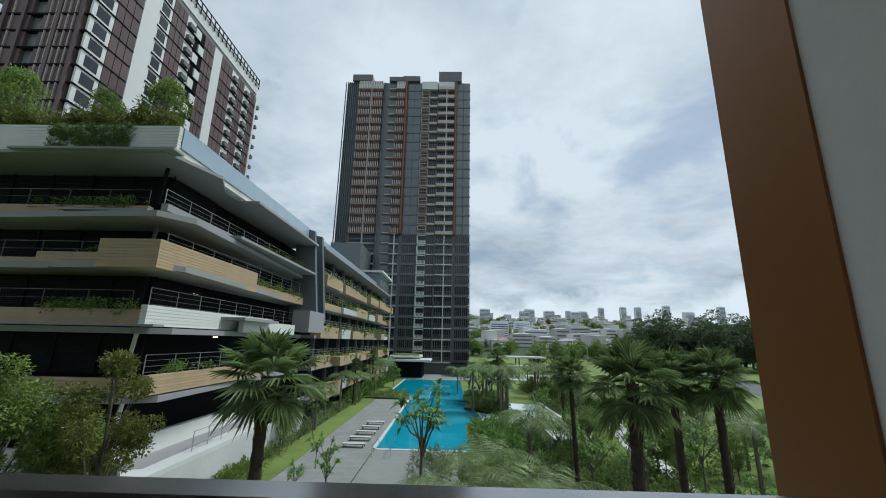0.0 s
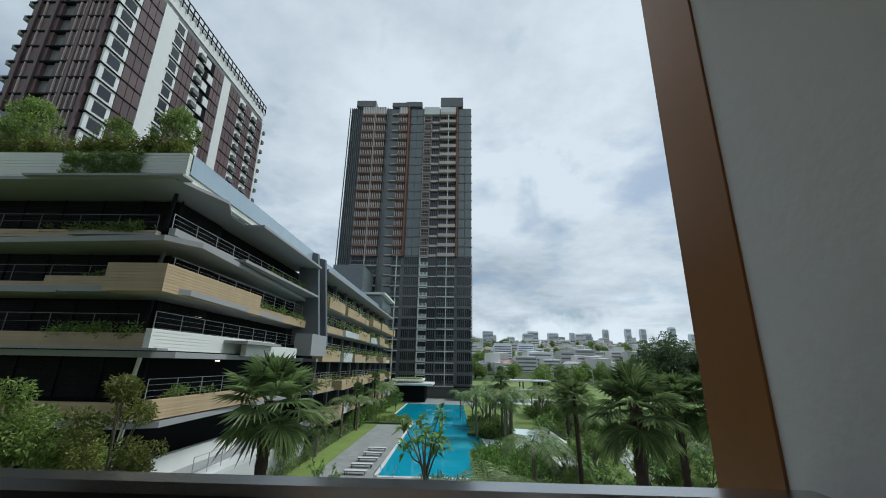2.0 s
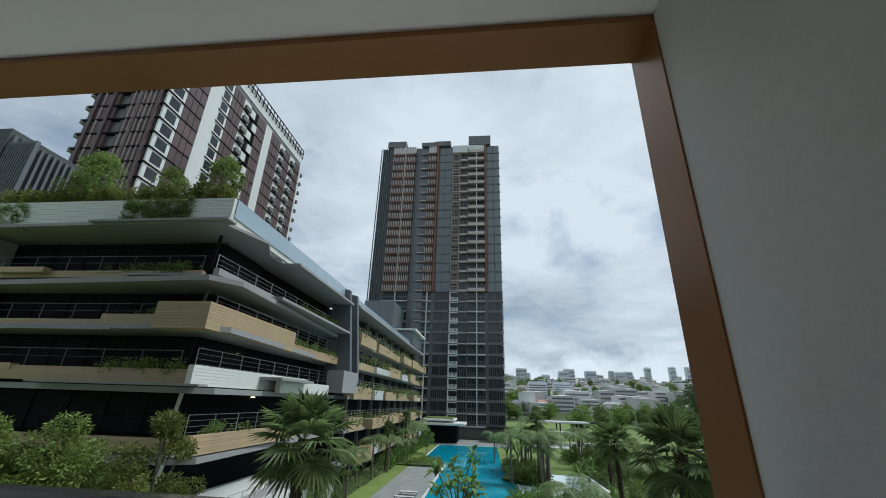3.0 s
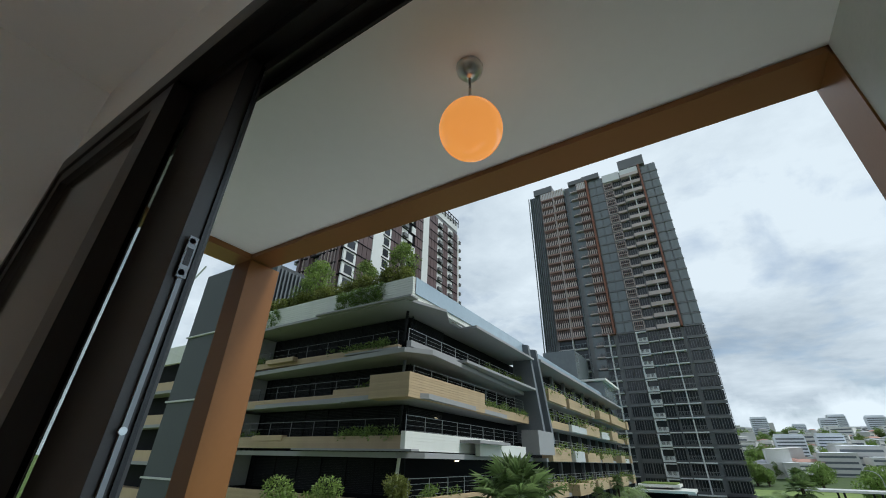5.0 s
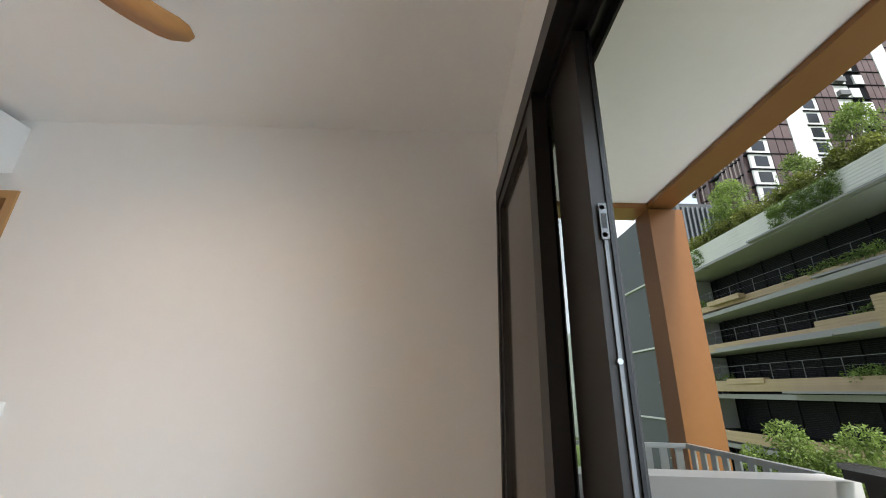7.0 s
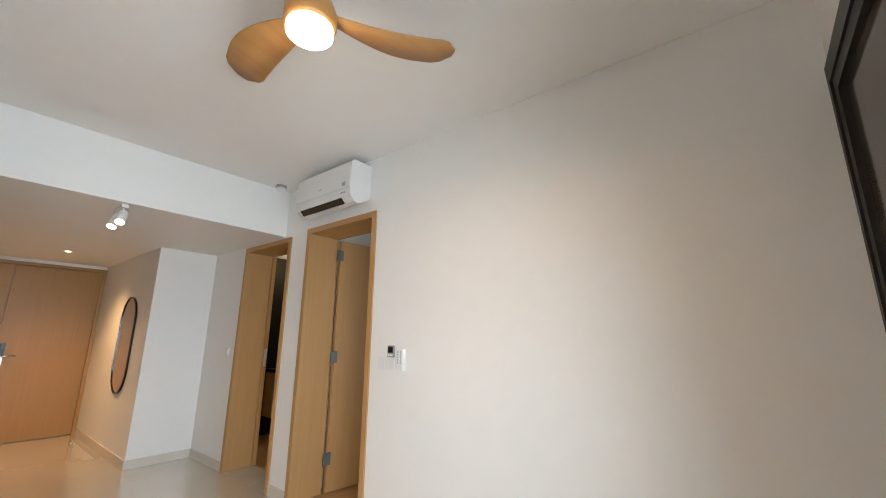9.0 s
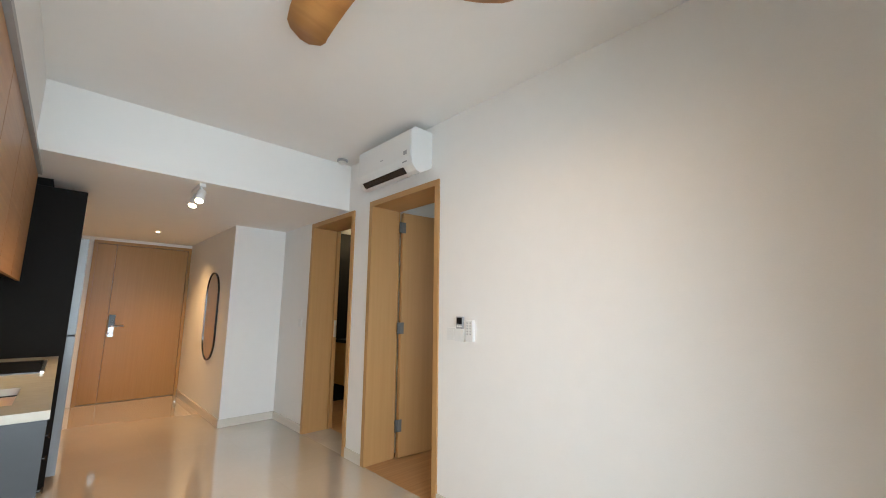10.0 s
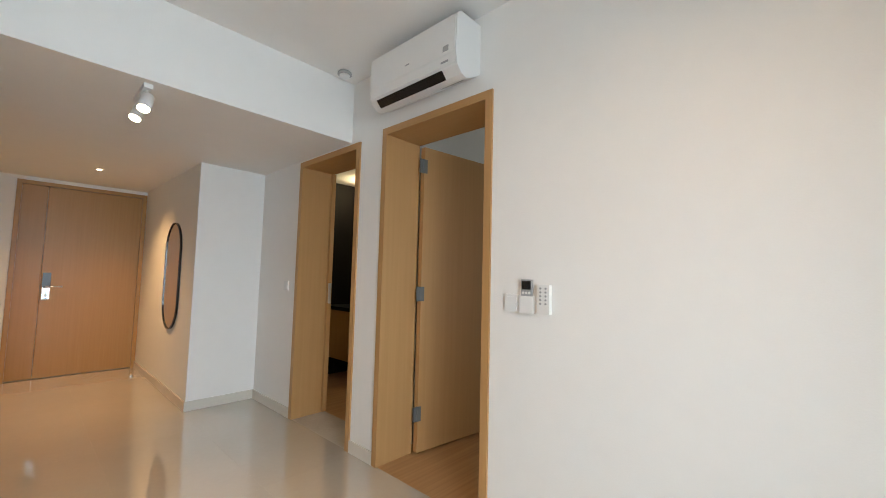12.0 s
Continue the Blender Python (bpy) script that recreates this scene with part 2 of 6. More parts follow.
M = {
    "paint": mat("white_wall_paint", (0.80, 0.79, 0.77), 0.55, var=0.025, scale=0.7, bump=0.06, bscale=170),
    "ceil": mat("ceiling_paint", (0.82, 0.81, 0.79), 0.75, var=0.02, scale=0.6, bump=0.04, bscale=140),
    "balc_wall": mat("balcony_textured_paint", (0.60, 0.60, 0.62), 0.6, var=0.05, scale=1.4, bump=0.25, bscale=30),
    "balc_ceil": mat("balcony_ceiling_paint", (0.85, 0.83, 0.82), 0.7, var=0.03, scale=1.0, bump=0.05, bscale=120),
    "bronze": mat("bronze_painted_metal", (0.25, 0.11, 0.037), 0.34, 0.25, var=0.07, scale=1.5, bump=0.03, bscale=90),
    "darkmetal": mat("dark_bronze_aluminium", (0.015, 0.012, 0.0105), 0.42, 0.1, var=0.15, scale=4),
    "steel": mat("brushed_steel", (0.62, 0.63, 0.64), 0.28, 1.0, var=0.06, scale=9),
    "rail_top": mat("satin_metal_handrail", (0.40, 0.405, 0.41), 0.22, 0.9, var=0.06, scale=3),
    "galv_d": mat("dull_rail", (0.14, 0.145, 0.15), 0.5, 0.5, var=0.1, scale=2),
    "galv": mat("galvanised_rail", (0.42, 0.44, 0.45), 0.45, 0.6, var=0.1, scale=2),
    "oak": wood("oak_veneer", (0.43, 0.24, 0.092), (0.475, 0.272, 0.11), 0.42, 2),
    "oak_h": wood("oak_veneer_across", (0.43, 0.24, 0.092), (0.475, 0.272, 0.11), 0.42, 1),
    "oak_floor": wood("oak_floorboards", (0.36, 0.19, 0.08), (0.5, 0.29, 0.13), 0.4, 0),
    "teak": wood("reddish_oak_veneer", (0.35, 0.182, 0.048), (0.39, 0.208, 0.06), 0.38, 2, 60),
    "cab_wood": wood("kitchen_wood_laminate", (0.30, 0.155, 0.07), (0.40, 0.22, 0.10), 0.4, 1),
    "fan_wood": wood("fan_blade_wood", (0.40, 0.19, 0.06), (0.52, 0.27, 0.09), 0.4, 0, 20),
    "tile": mat("polished_cream_tile", (0.54, 0.49, 0.42), 0.05, var=0.04, scale=2.2, spec=1.0, rand=0.02),
    "grout": mat("tile_grout", (0.52, 0.47, 0.405), 0.2),
    "skirt": mat("cream_tile_skirting", (0.66, 0.62, 0.55), 0.2, var=0.03),
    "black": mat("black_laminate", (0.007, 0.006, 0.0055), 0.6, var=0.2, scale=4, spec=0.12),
    "greydark": mat("dark_grey_panel", (0.022, 0.023, 0.025), 0.4, var=0.1, scale=3),
    "quartz": mat("pale_quartz_worktop", (0.42, 0.385, 0.32), 0.22, var=0.05, scale=18),
    "white_pl": mat("white_plastic", (0.74, 0.74, 0.73), 0.32, var=0.015, scale=3),
    "fridge": mat("silver_fridge_skin", (0.2, 0.205, 0.21), 0.42, 0.4, var=0.05, scale=5),
    "grey_pl": mat("grey_plastic", (0.32, 0.33, 0.34), 0.4),
    "black_pl": mat("black_plastic", (0.012, 0.012, 0.013), 0.25),
    "mirror": mat("mirror_silver", (0.86, 0.86, 0.85), 0.015, 1.0, var=0.01),
    "globe": glow("lit_opal_globe", (1.0, 0.36, 0.075), 0.62),
    "lamp": glow("lit_diffuser", (1.0, 0.78, 0.50), 9.0),
    "spot": glow("lit_spot_lens", (1.0, 0.80, 0.50), 16.0),
    "strip": glow("lit_led_strip", (1.0, 0.82, 0.5), 3.0),
    "glass": glass("clear_glass"),
    "tintglass": glass("grey_tinted_glass", (0.45, 0.47, 0.46), 0.02),
    # outdoors
    "concrete": mat("pale_concrete", (0.52, 0.53, 0.52), 0.8, var=0.12, scale=0.35, bump=0.1, bscale=12),
    "soffit": mat("grey_slab_paint", (0.29, 0.29, 0.295), 0.75, var=0.07, scale=0.3),
    "white_clad": mat("white_cladding", (0.68, 0.69, 0.65), 0.6, var=0.05, scale=0.6),
    "tan_clad": mat("tan_cladding", (0.44, 0.33, 0.20), 0.6, var=0.1, scale=0.8, rand=0.06),
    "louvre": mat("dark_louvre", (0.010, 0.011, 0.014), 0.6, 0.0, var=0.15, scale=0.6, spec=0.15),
    # near-black; as a core it paints the shade inside open storeys
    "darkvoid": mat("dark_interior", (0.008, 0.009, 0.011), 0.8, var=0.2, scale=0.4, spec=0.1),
    "corewall": mat("charcoal_render", (0.060, 0.068, 0.075), 0.7, var=0.1, scale=0.3),
    "greywall": mat("mid_grey_render", (0.12, 0.135, 0.15), 0.7, var=0.08, scale=0.3),
    "tw_dark": mat("tower_grey_cladding", (0.14, 0.143, 0.148), 0.45, 0.1, var=0.12, scale=0.2),
    "tw_glass": mat("tower_window_glass", (0.03, 0.034, 0.04), 0.1, 0.0, var=0.3, scale=0.15, spec=0.5, rand=0.25),
    "tw_side": mat("tower_ribbed_glass", (0.15, 0.175, 0.185), 0.15, 0.0, var=0.2, scale=0.1, spec=0.8),
    "tw_brown": mat("tower_brown_slats", (0.24, 0.15, 0.125), 0.6, var=0.15, scale=0.3, rand=0.15),
    "tw_orange": mat("tower_rust_fin", (0.21, 0.085, 0.05), 0.55, var=0.1, scale=0.3),
    "tw_white": mat("tower_white_paint", (0.62, 0.63, 0.63), 0.6, var=0.06, scale=0.3),
    "tw_beige": mat("tower_beige_balustrade", (0.47, 0.40, 0.38), 0.6, var=0.1, scale=0.3, rand=0.08),
    "glass_blue": mat("pale_blue_glass_screen", (0.34, 0.42, 0.50), 0.1, var=0.08, scale=0.4),
    "tw_plum": mat("tower_plum_panels", (0.095, 0.062, 0.064), 0.5, var=0.15, scale=0.3, rand=0.2),
    "paving": mat("grey_stone_paving", (0.26, 0.27, 0.26), 0.75, var=0.12, scale=0.8, rand=0.08),
    "paving_w": mat("pale_terrace_paving", (0.60, 0.61, 0.60), 0.6, var=0.08, scale=0.5),
    "lawn": mat("lawn_grass", (0.12, 0.185, 0.035), 0.9, var=0.3, scale=0.15, tint=(0.20, 0.27, 0.06), bump=0.6, bscale=9),
    "soil": mat("planting_bed", (0.055, 0.085, 0.024), 0.95, var=0.45, scale=0.7, bump=0.8, bscale=4),
    "water": mat("pool_water", (0.02, 0.33, 0.48), 0.03, 0.0, var=0.12, scale=0.35, tint=(0.035, 0.40, 0.55), bump=0.12, bscale=2.2, spec=0.5),
    "shallow": mat("shallow_pool_water", (0.62, 0.74, 0.77), 0.04, 0.0, var=0.08, scale=0.5, bump=0.08, bscale=3),
    "asphalt": mat("road_asphalt", (0.11, 0.115, 0.12), 0.85, var=0.1, scale=0.2),
    "bark": mat("palm_bark", (0.055, 0.038, 0.027), 0.9, var=0.35, scale=6, bump=0.6, bscale=20),
    "bark_g": mat("grey_bark", (0.17, 0.15, 0.12), 0.9, var=0.3, scale=6, bump=0.4, bscale=20),
    # clay red paled, distance haze put into the colour
    "roof_red": mat("hazy_clay_roof", (0.34, 0.20, 0.16), 0.8, var=0.15, scale=0.2, rand=0.25),
    "roof_grey": mat("grey_roof", (0.28, 0.29, 0.31), 0.7, var=0.15, scale=0.2, rand=0.25),
    "house": mat("house_render", (0.62, 0.61, 0.59), 0.8, var=0.1, scale=0.1, rand=0.3),
    # bluish white holds painted haze for the far town; no volume
    "fog_white": mat("far_block_haze_tint", (0.70, 0.73, 0.77), 0.8, var=0.1, scale=0.05, rand=0.12),
}


polish = M["tile"].node_tree.nodes["Principled BSDF"]
polish.inputs["IOR"].default_value = 1.75
polish.inputs["Coat Weight"].default_value, polish.inputs["Coat Roughness"].default_value, polish.inputs["Coat IOR"].default_value = 1.0, 0.03, 1.7


def leaf_mat(name, a, b, rand=0.18):
    m = mat(name, a, 0.5, var=0.25, scale=1.2, tint=b, rand=rand)
    nt = m.node_tree
    bs = nt.nodes["Principled BSDF"]
    src = bs.inputs["Base Color"].links[0].from_socket
    geo = nt.nodes.new("ShaderNodeNewGeometry")
    hsv = nt.nodes.new("ShaderNodeHueSaturation")
    mr = nt.nodes.new("ShaderNodeMapRange")
    mr.inputs["To Min"].default_value, mr.inputs["To Max"].default_value = 0.55, 1.35
    nt.links.new(geo.outputs["Random Per Island"], mr.inputs["Value"])
    nt.links.new(mr.outputs[0], hsv.inputs["Value"])
    nt.links.new(src, hsv.inputs["Color"])
    nt.links.new(hsv.outputs["Color"], bs.inputs["Base Color"])
    tr = nt.nodes.new("ShaderNodeBsdfTranslucent")
    nt.links.new(hsv.outputs["Color"], tr.inputs["Color"])
    mx = nt.nodes.new("ShaderNodeMixShader"); mx.inputs[0].default_value = 0.42
    out = nt.nodes["Material Output"]
    nt.links.new(bs.outputs[0], mx.inputs[1]); nt.links.new(tr.outputs[0], mx.inputs[2]); nt.links.new(mx.outputs[0], out.inputs[0])
    return m


M["palm"] = leaf_mat("fan_palm_leaf", (0.12, 0.19, 0.06), (0.27, 0.36, 0.14))
M["feather"] = leaf_mat("feather_palm_leaf", (0.16, 0.23, 0.08), (0.30, 0.39, 0.16))
M["broad"] = leaf_mat("broad_leaf", (0.11, 0.22, 0.04), (0.23, 0.37, 0.08))
M["light"] = leaf_mat("light_green_leaf", (0.15, 0.23, 0.05), (0.28, 0.38, 0.09))
M["olive"] = leaf_mat("olive_yellow_leaf", (0.12, 0.155, 0.03), (0.23, 0.25, 0.055))
M["shrub"] = leaf_mat("shrub_leaf", (0.13, 0.22, 0.045), (0.28, 0.39, 0.10))
M["wood_far"] = leaf_mat("dark_wood_leaf", (0.05, 0.085, 0.035), (0.10, 0.145, 0.06))


# ---- builders ----
def box(bm, x0, x1, y0, y1, z0, z1):
    v = [bm.verts.new(p) for p in ((x0, y0, z0), (x1, y0, z0), (x1, y1, z0), (x0, y1, z0), (x0, y0, z1), (x1, y0, z1), (x1, y1, z1), (x0, y1, z1))]
    for f in ((3, 2, 1, 0), (4, 5, 6, 7), (0, 1, 5, 4), (1, 2, 6, 5), (2, 3, 7, 6), (3, 0, 4, 7)):
        bm.faces.new([v[i] for i in f])
    return v


def prism(bm, pts, z0, z1):
    """A flat outline, counter-clockwise from above, drawn up from z0 to z1."""
    lo = [bm.verts.new((x, y, z0)) for x, y in pts]
    hi = [bm.verts.new((x, y, z1)) for x, y in pts]
    bm.faces.new(lo[::-1]); bm.faces.new(hi)
    n = len(pts)
    for i in range(n):
        bm.faces.new((lo[i], lo[(i + 1) % n], hi[(i + 1) % n], hi[i]))


def tube(bm, path, radii, sides=8, cap=True):
    """A round bar along a line of points."""
    path = [Vector(p) for p in path]
    if not hasattr(radii, "__len__"):
        radii = [radii] * len(path)
    rings = []
    for i, p in enumerate(path):
        d = (path[min(i + 1, len(path) - 1)] - path[max(i - 1, 0)]).normalized()
        q = d.to_track_quat("Z", "Y")
        rings.append([bm.verts.new(p + q @ Vector((radii[i] * math.cos(a), radii[i] * math.sin(a), 0))) for a in (k * math.tau / sides for k in range(sides))])
    for r0, r1 in zip(rings, rings[1:]):
        for k in range(sides):
            bm.faces.new((r0[k], r0[(k + 1) % sides], r1[(k + 1) % sides], r1[k]))
    if cap:
        bm.faces.new(rings[0][::-1]); bm.faces.new(rings[-1])


def lathe(bm, prof, cx, cy, cz, sides=32):
    rings = [[bm.verts.new((cx + r * math.cos(a), cy + r * math.sin(a), cz + z)) for a in (k * math.tau / sides for k in range(sides))] for r, z in prof]
    for r0, r1 in zip(rings, rings[1:]):
        for k in range(sides):
            bm.faces.new((r0[k], r0[(k + 1) % sides], r1[(k + 1) % sides], r1[k]))
    bm.faces.new(rings[0][::-1]); bm.faces.new(rings[-1])


def thing(name, label, category, loc=(0, 0, 0), group="", kind=""):
    ob = new(name)
    ob.location = loc
    ob.empty_display_size = 0.1
    return tagged(ob, label, category, group, kind)


def base_of(ob):
    p = Vector((0, 0, 0))
    while ob is not None:
        p = p + Vector(ob.location)
        ob = ob.parent
    return p


def part(name, bm, material, parent=None, label="", bevel=0.0, smooth=False):
    """Links a bmesh, built in world coordinates, as one mesh under parent."""
    if bevel:
        bmesh.ops.bevel(bm, geom=[e for e in bm.edges if e.calc_face_angle(0) > 0.5], offset=bevel, segments=2, affect="EDGES", profile=0.6)
    bmesh.ops.recalc_face_normals(bm, faces=bm.faces)
    off = base_of(parent)
    if off.length:
        bmesh.ops.translate(bm, vec=-off, verts=bm.verts)
    me = bpy.data.meshes.new(name)
    bm.to_mesh(me)
    bm.free()
    if smooth:
        for p in me.polygons:
            p.use_smooth = True
    me.materials.append(M[material] if isinstance(material, str) else material)
    ob = new(name, me)
    if parent is not None:
        ob.parent = parent
    if label:
        ob["label"] = label
    return ob


def slab(name, x0, x1, y0, y1, z0, z1, material, parent=None, label="", bevel=0.0):
    bm = bmesh.new()
    box(bm, x0, x1, y0, y1, z0, z1)
    return part(name, bm, material, parent, label, bevel)


def struct(name, x0, x1, y0, y1, z0, z1, material, label, category, bevel=0.0):
    return tagged(slab(name, x0, x1, y0, y1, z0, z1, material, None, "", bevel), label, category, "", "structure")


def share(name, src, parent, loc, rot=(0, 0, 0)):
    """Another piece on the mesh of src."""
    ob = new(name, src.data)
    ob.parent = parent
    ob.location, ob.rotation_euler = loc, rot
    return ob

# ---- the room: walls, ceilings, floor ----
CEIL, SOFF = 2.64, 2.19
Y_IN, Y_COR, Y_ENT, Y_BEAM = 0.0, -5.285, -7.46, -3.77
X_R = 2.5
D1 = (-3.39, -2.485, 2.2)
D2 = (-4.53, -3.648, 2.172)


def wall_boxes(name, boxes, material, label):
    bm = bmesh.new()
    for b in boxes:
        box(bm, *b)
    return tagged(part(name, bm, material), label, "wall", "", "structure")


wall_boxes("wall_west", [
    (-0.3, 0, D1[1], 0.15, 0, CEIL), (-0.3, 0, D2[1], D1[0], 0, CEIL), (-0.3, 0, Y_COR, D2[0], 0, CEIL),
    (-0.3, 0, D1[0], D1[1], D1[2], CEIL), (-0.3, 0, D2[0], D2[1], D2[2], CEIL)], "paint", "white painted wall with two timber-framed doorways")
wall_boxes("wall_corridor", [(-0.3, 0.57, Y_ENT - 0.2, Y_COR, 0, SOFF + 0.3)], "paint", "white painted wall block beside the entrance")
wall_boxes("wall_south", [(0.57, 1.70, Y_ENT - 0.2, Y_ENT, 2.15, SOFF + 0.3), (1.70, X_R + 0.2, Y_ENT - 0.2, Y_ENT, 0, SOFF + 0.3), (0.57, 1.7, Y_ENT - 0.3, Y_ENT - 0.2, 0, SOFF)], "paint", "white wall around the entrance door")
wall_boxes("wall_east", [(X_R, X_R + 0.2, Y_ENT, 0.15, 0, CEIL)], "paint", "white painted side wall behind the kitchen")
wall_boxes("wall_north", [(0, X_R, 0.0, 0.15, 2.272, CEIL)], "paint", "white wall strip above the sliding door")
struct("ceiling", -0.3, X_R + 0.2, Y_BEAM, 0.15, CEIL, CEIL + 0.15, "ceil", "flat white living room ceiling", "ceiling")
struct("ceiling_lower", 0.0, X_R, Y_ENT, Y_BEAM - 0.002, SOFF, SOFF + 0.04, "ceil", "lowered white ceiling over the entrance", "ceiling")
struct("ceiling_step", 0.0, X_R, Y_BEAM - 0.12, Y_BEAM, SOFF + 0.002, CEIL, "paint", "white drop between the two ceiling heights", "ceiling")
struct("bulkhead", 2.12, X_R, Y_BEAM, 0.0, SOFF, CEIL, "paint", "white boxed bulkhead above the kitchen cabinets", "bulkhead")

# floor of large polished tiles with fine joints
struct("floor", -0.002, X_R, Y_ENT - 0.1, 0.15, -0.12, -0.0003, "grout", "polished cream tile floor with fine joints", "floor")
floor_ob = bpy.data.objects["floor"]
tile_src = None
TW, TL = 0.6, 1.2
iy = 0
y = 0.0
while y > Y_ENT - 0.1:
    x = 0.0
    y0 = max(y - TL, Y_ENT - 0.1)
    while x < X_R - 0.01:
        x1 = min(x + TW, X_R)
        bm = bmesh.new()
        g = 0.0002
        box(bm, x + g, x1 - g, y0 + g, y - g, -0.01, 0)
        part("tile", bm, "tile", floor_ob)
        x = x1
    y = y0

# skirting
SK = 0.08


def skirting(name, x0, x1, y0, y1):
    return tagged(slab(name, x0, x1, y0, y1, 0, SK, "skirt", None, "", 0.003), "cream tile skirting along the wall", "skirting", "", "structure")


skirting("baseboard_1", 0, 0.012, D1[1] + 0.001, 0)
skirting("baseboard_2", 0, 0.012, D2[1] + 0.001, D1[0] - 0.001)
skirting("baseboard_3", 0, 0.012, Y_COR, D2[0] - 0.001)
skirting("baseboard_4", 0.012, 0.582, Y_COR, Y_COR + 0.012)
skirting("baseboard_5", 0.57, 0.582, Y_ENT, Y_COR)
skirting("baseboard_6", X_R - 0.012, X_R, -2.44, 0)


for nm, a, b in (("threshold_1", D1[0], D1[1]), ("threshold_2", D2[0], D2[1])):
    struct(nm, -0.3, -0.002, a + 0.002, b - 0.002, -0.12, 0.0, "oak_floor" if nm[-1] == "1" else "grout", "flat threshold in the doorway", "threshold")

# ---- doors in the side wall ----
def lined_doorway(name, y0, y1, top, label):
    d = thing(name, label, "door frame", (0, y0, 0), "", "structure")
    w = 0.045
    for nm, b in (("jamb", (-0.295, 0.012, y0, y0 + w, 0, top)), ("jamb", (-0.295, 0.012, y1 - w, y1, 0, top)), ("head", (-0.295, 0.012, y0 + w, y1 - w, top - w, top))):
        slab(nm, *b, "oak" if nm == "jamb" else "oak_h", d, "", 0.003)
    return d


door_a = lined_doorway("door_1", D1[0], D1[1], D1[2], "light oak lined doorway to the bedroom, door open")
door_b = lined_doorway("door_2", D2[0], D2[1], D2[2], "light oak lined doorway to the bathroom, door slid open")


def hinge(parent, x, y, z):
    h = bmesh.new()
    tube(h, [(x, y, z - 0.05), (x, y, z + 0.05)], 0.008, 10)
    box(h, x - 0.002, x + 0.034, y + 0.002, y + 0.005, z - 0.05, z + 0.05)
    box(h, x - 0.034, x + 0.002, y + 0.003, y + 0.006, z - 0.05, z + 0.05)
    return part("hinge", h, "galv_d", parent, "brushed steel hinge")


# the open leaf, hinged on the far jamb and swung back into the bedroom
leaf = thing("bedroom_door", "light oak flush door leaf standing open into the bedroom", "door", (-0.30, D1[0] + 0.05, 0))
slab("leaf", -1.10, -0.305, D1[0] + 0.05, D1[0] + 0.092, 0.012, 2.14, "oak", leaf, "", 0.002)
for z in (0.27, 1.09, 2.0):
    hinge(leaf, -0.298, D1[0] + 0.088, z)
leaf.rotation_euler = (0, 0, radians(-7))
# bathroom sliding leaf edge with a latch
sl = thing("bathroom_door", "oak pocket door pushed back, steel edge pull showing", "door", (-0.28, D2[0], 0))
slab("leaf", -0.30, -0.262, D2[0] + 0.0, D2[0] + 0.075, 0.01, 2.12, "oak", sl, "", 0.002)
slab("edge_pull", -0.295, -0.267, D2[0] + 0.075, D2[0] + 0.079, 0.95, 1.13, "steel", sl, "brushed steel edge pull")

# rooms behind the doorways
struct("floor_bedroom", -3.2, -0.3, -3.60, 0.15, -0.12, 0.0, "oak_floor", "warm oak board floor of the bedroom", "floor")
wall_boxes("wall_bedroom", [(-3.3, -3.2, -3.6, 0.15, 0, CEIL), (-3.2, -0.3, -3.60, -3.45, 0, CEIL), (-3.2, -0.3, 0.05, 0.15, 0, 0.4), (-3.2, -0.3, 0.05, 0.15, 2.2, CEIL), (-3.2, -2.6, 0.05, 0.15, 0.4, 2.2), (-0.9, -0.3, 0.05, 0.15, 0.4, 2.2)], "paint", "white bedroom walls with a window opening")
struct("ceiling_bedroom", -3.3, -0.3, -3.6, 0.15, CEIL, CEIL + 0.15, "ceil", "white bedroom ceiling", "ceiling")
struct("floor_bathroom", -2.6, -0.3, -5.6, -3.60, -0.12, 0.0, "oak_floor", "warm brown bathroom floor", "floor")
wall_boxes("wall_bathroom", [(-2.7, -2.6, -5.8, -3.6, 0, CEIL), (-2.6, -0.3, -5.8, -5.6, 0, CEIL)], "black", "near-black bathroom walls")
struct("ceiling_bathroom", -2.7, -0.3, -5.8, -3.6, 2.35, 2.5, "ceil", "white bathroom ceiling", "ceiling")

# ---- entrance door ----
ed = thing("entrance_door", "reddish oak entrance door with a fixed side panel, closed", "door", (0.57, Y_ENT, 0))
w = 0.04
for nm, b in (("jamb", (0.572, 0.572 + w, Y_ENT - 0.19, Y_ENT + 0.012, 0, 2.148)), ("jamb", (1.698 - w, 1.698, Y_ENT - 0.19, Y_ENT + 0.012, 0, 2.148)), ("head", (0.572 + w, 1.698 - w, Y_ENT - 0.19, Y_ENT + 0.012, 2.108, 2.148))):
    slab(nm, *b, "teak", ed, "", 0.003)
slab("leaf", 0.614, 1.452, Y_ENT - 0.06, Y_ENT - 0.012, 0.008, 2.104, "teak", ed, "", 0.002)
slab("side_panel", 1.456, 1.656, Y_ENT - 0.06, Y_ENT - 0.012, 0.008, 2.104, "teak", ed, "", 0.002)
lock = slab("lock_body", 1.375, 1.44, Y_ENT - 0.012, Y_ENT + 0.018, 0.99, 1.15, "black_pl", ed, "black digital lock", 0.006)
slab("lock_plate", 1.378, 1.437, Y_ENT - 0.012, Y_ENT + 0.012, 0.86, 0.985, "steel", ed, "brushed steel lock plate", 0.004)
bm = bmesh.new()
tube(bm, [(1.408, Y_ENT + 0.012, 1.0), (1.408, Y_ENT + 0.06, 1.0), (1.40, Y_ENT + 0.065, 1.0), (1.28, Y_ENT + 0.065, 1.0)], 0.009, 12)
part("lever_handle", bm, "steel", ed, "brushed steel lever", 0, True)
bm = bmesh.new()
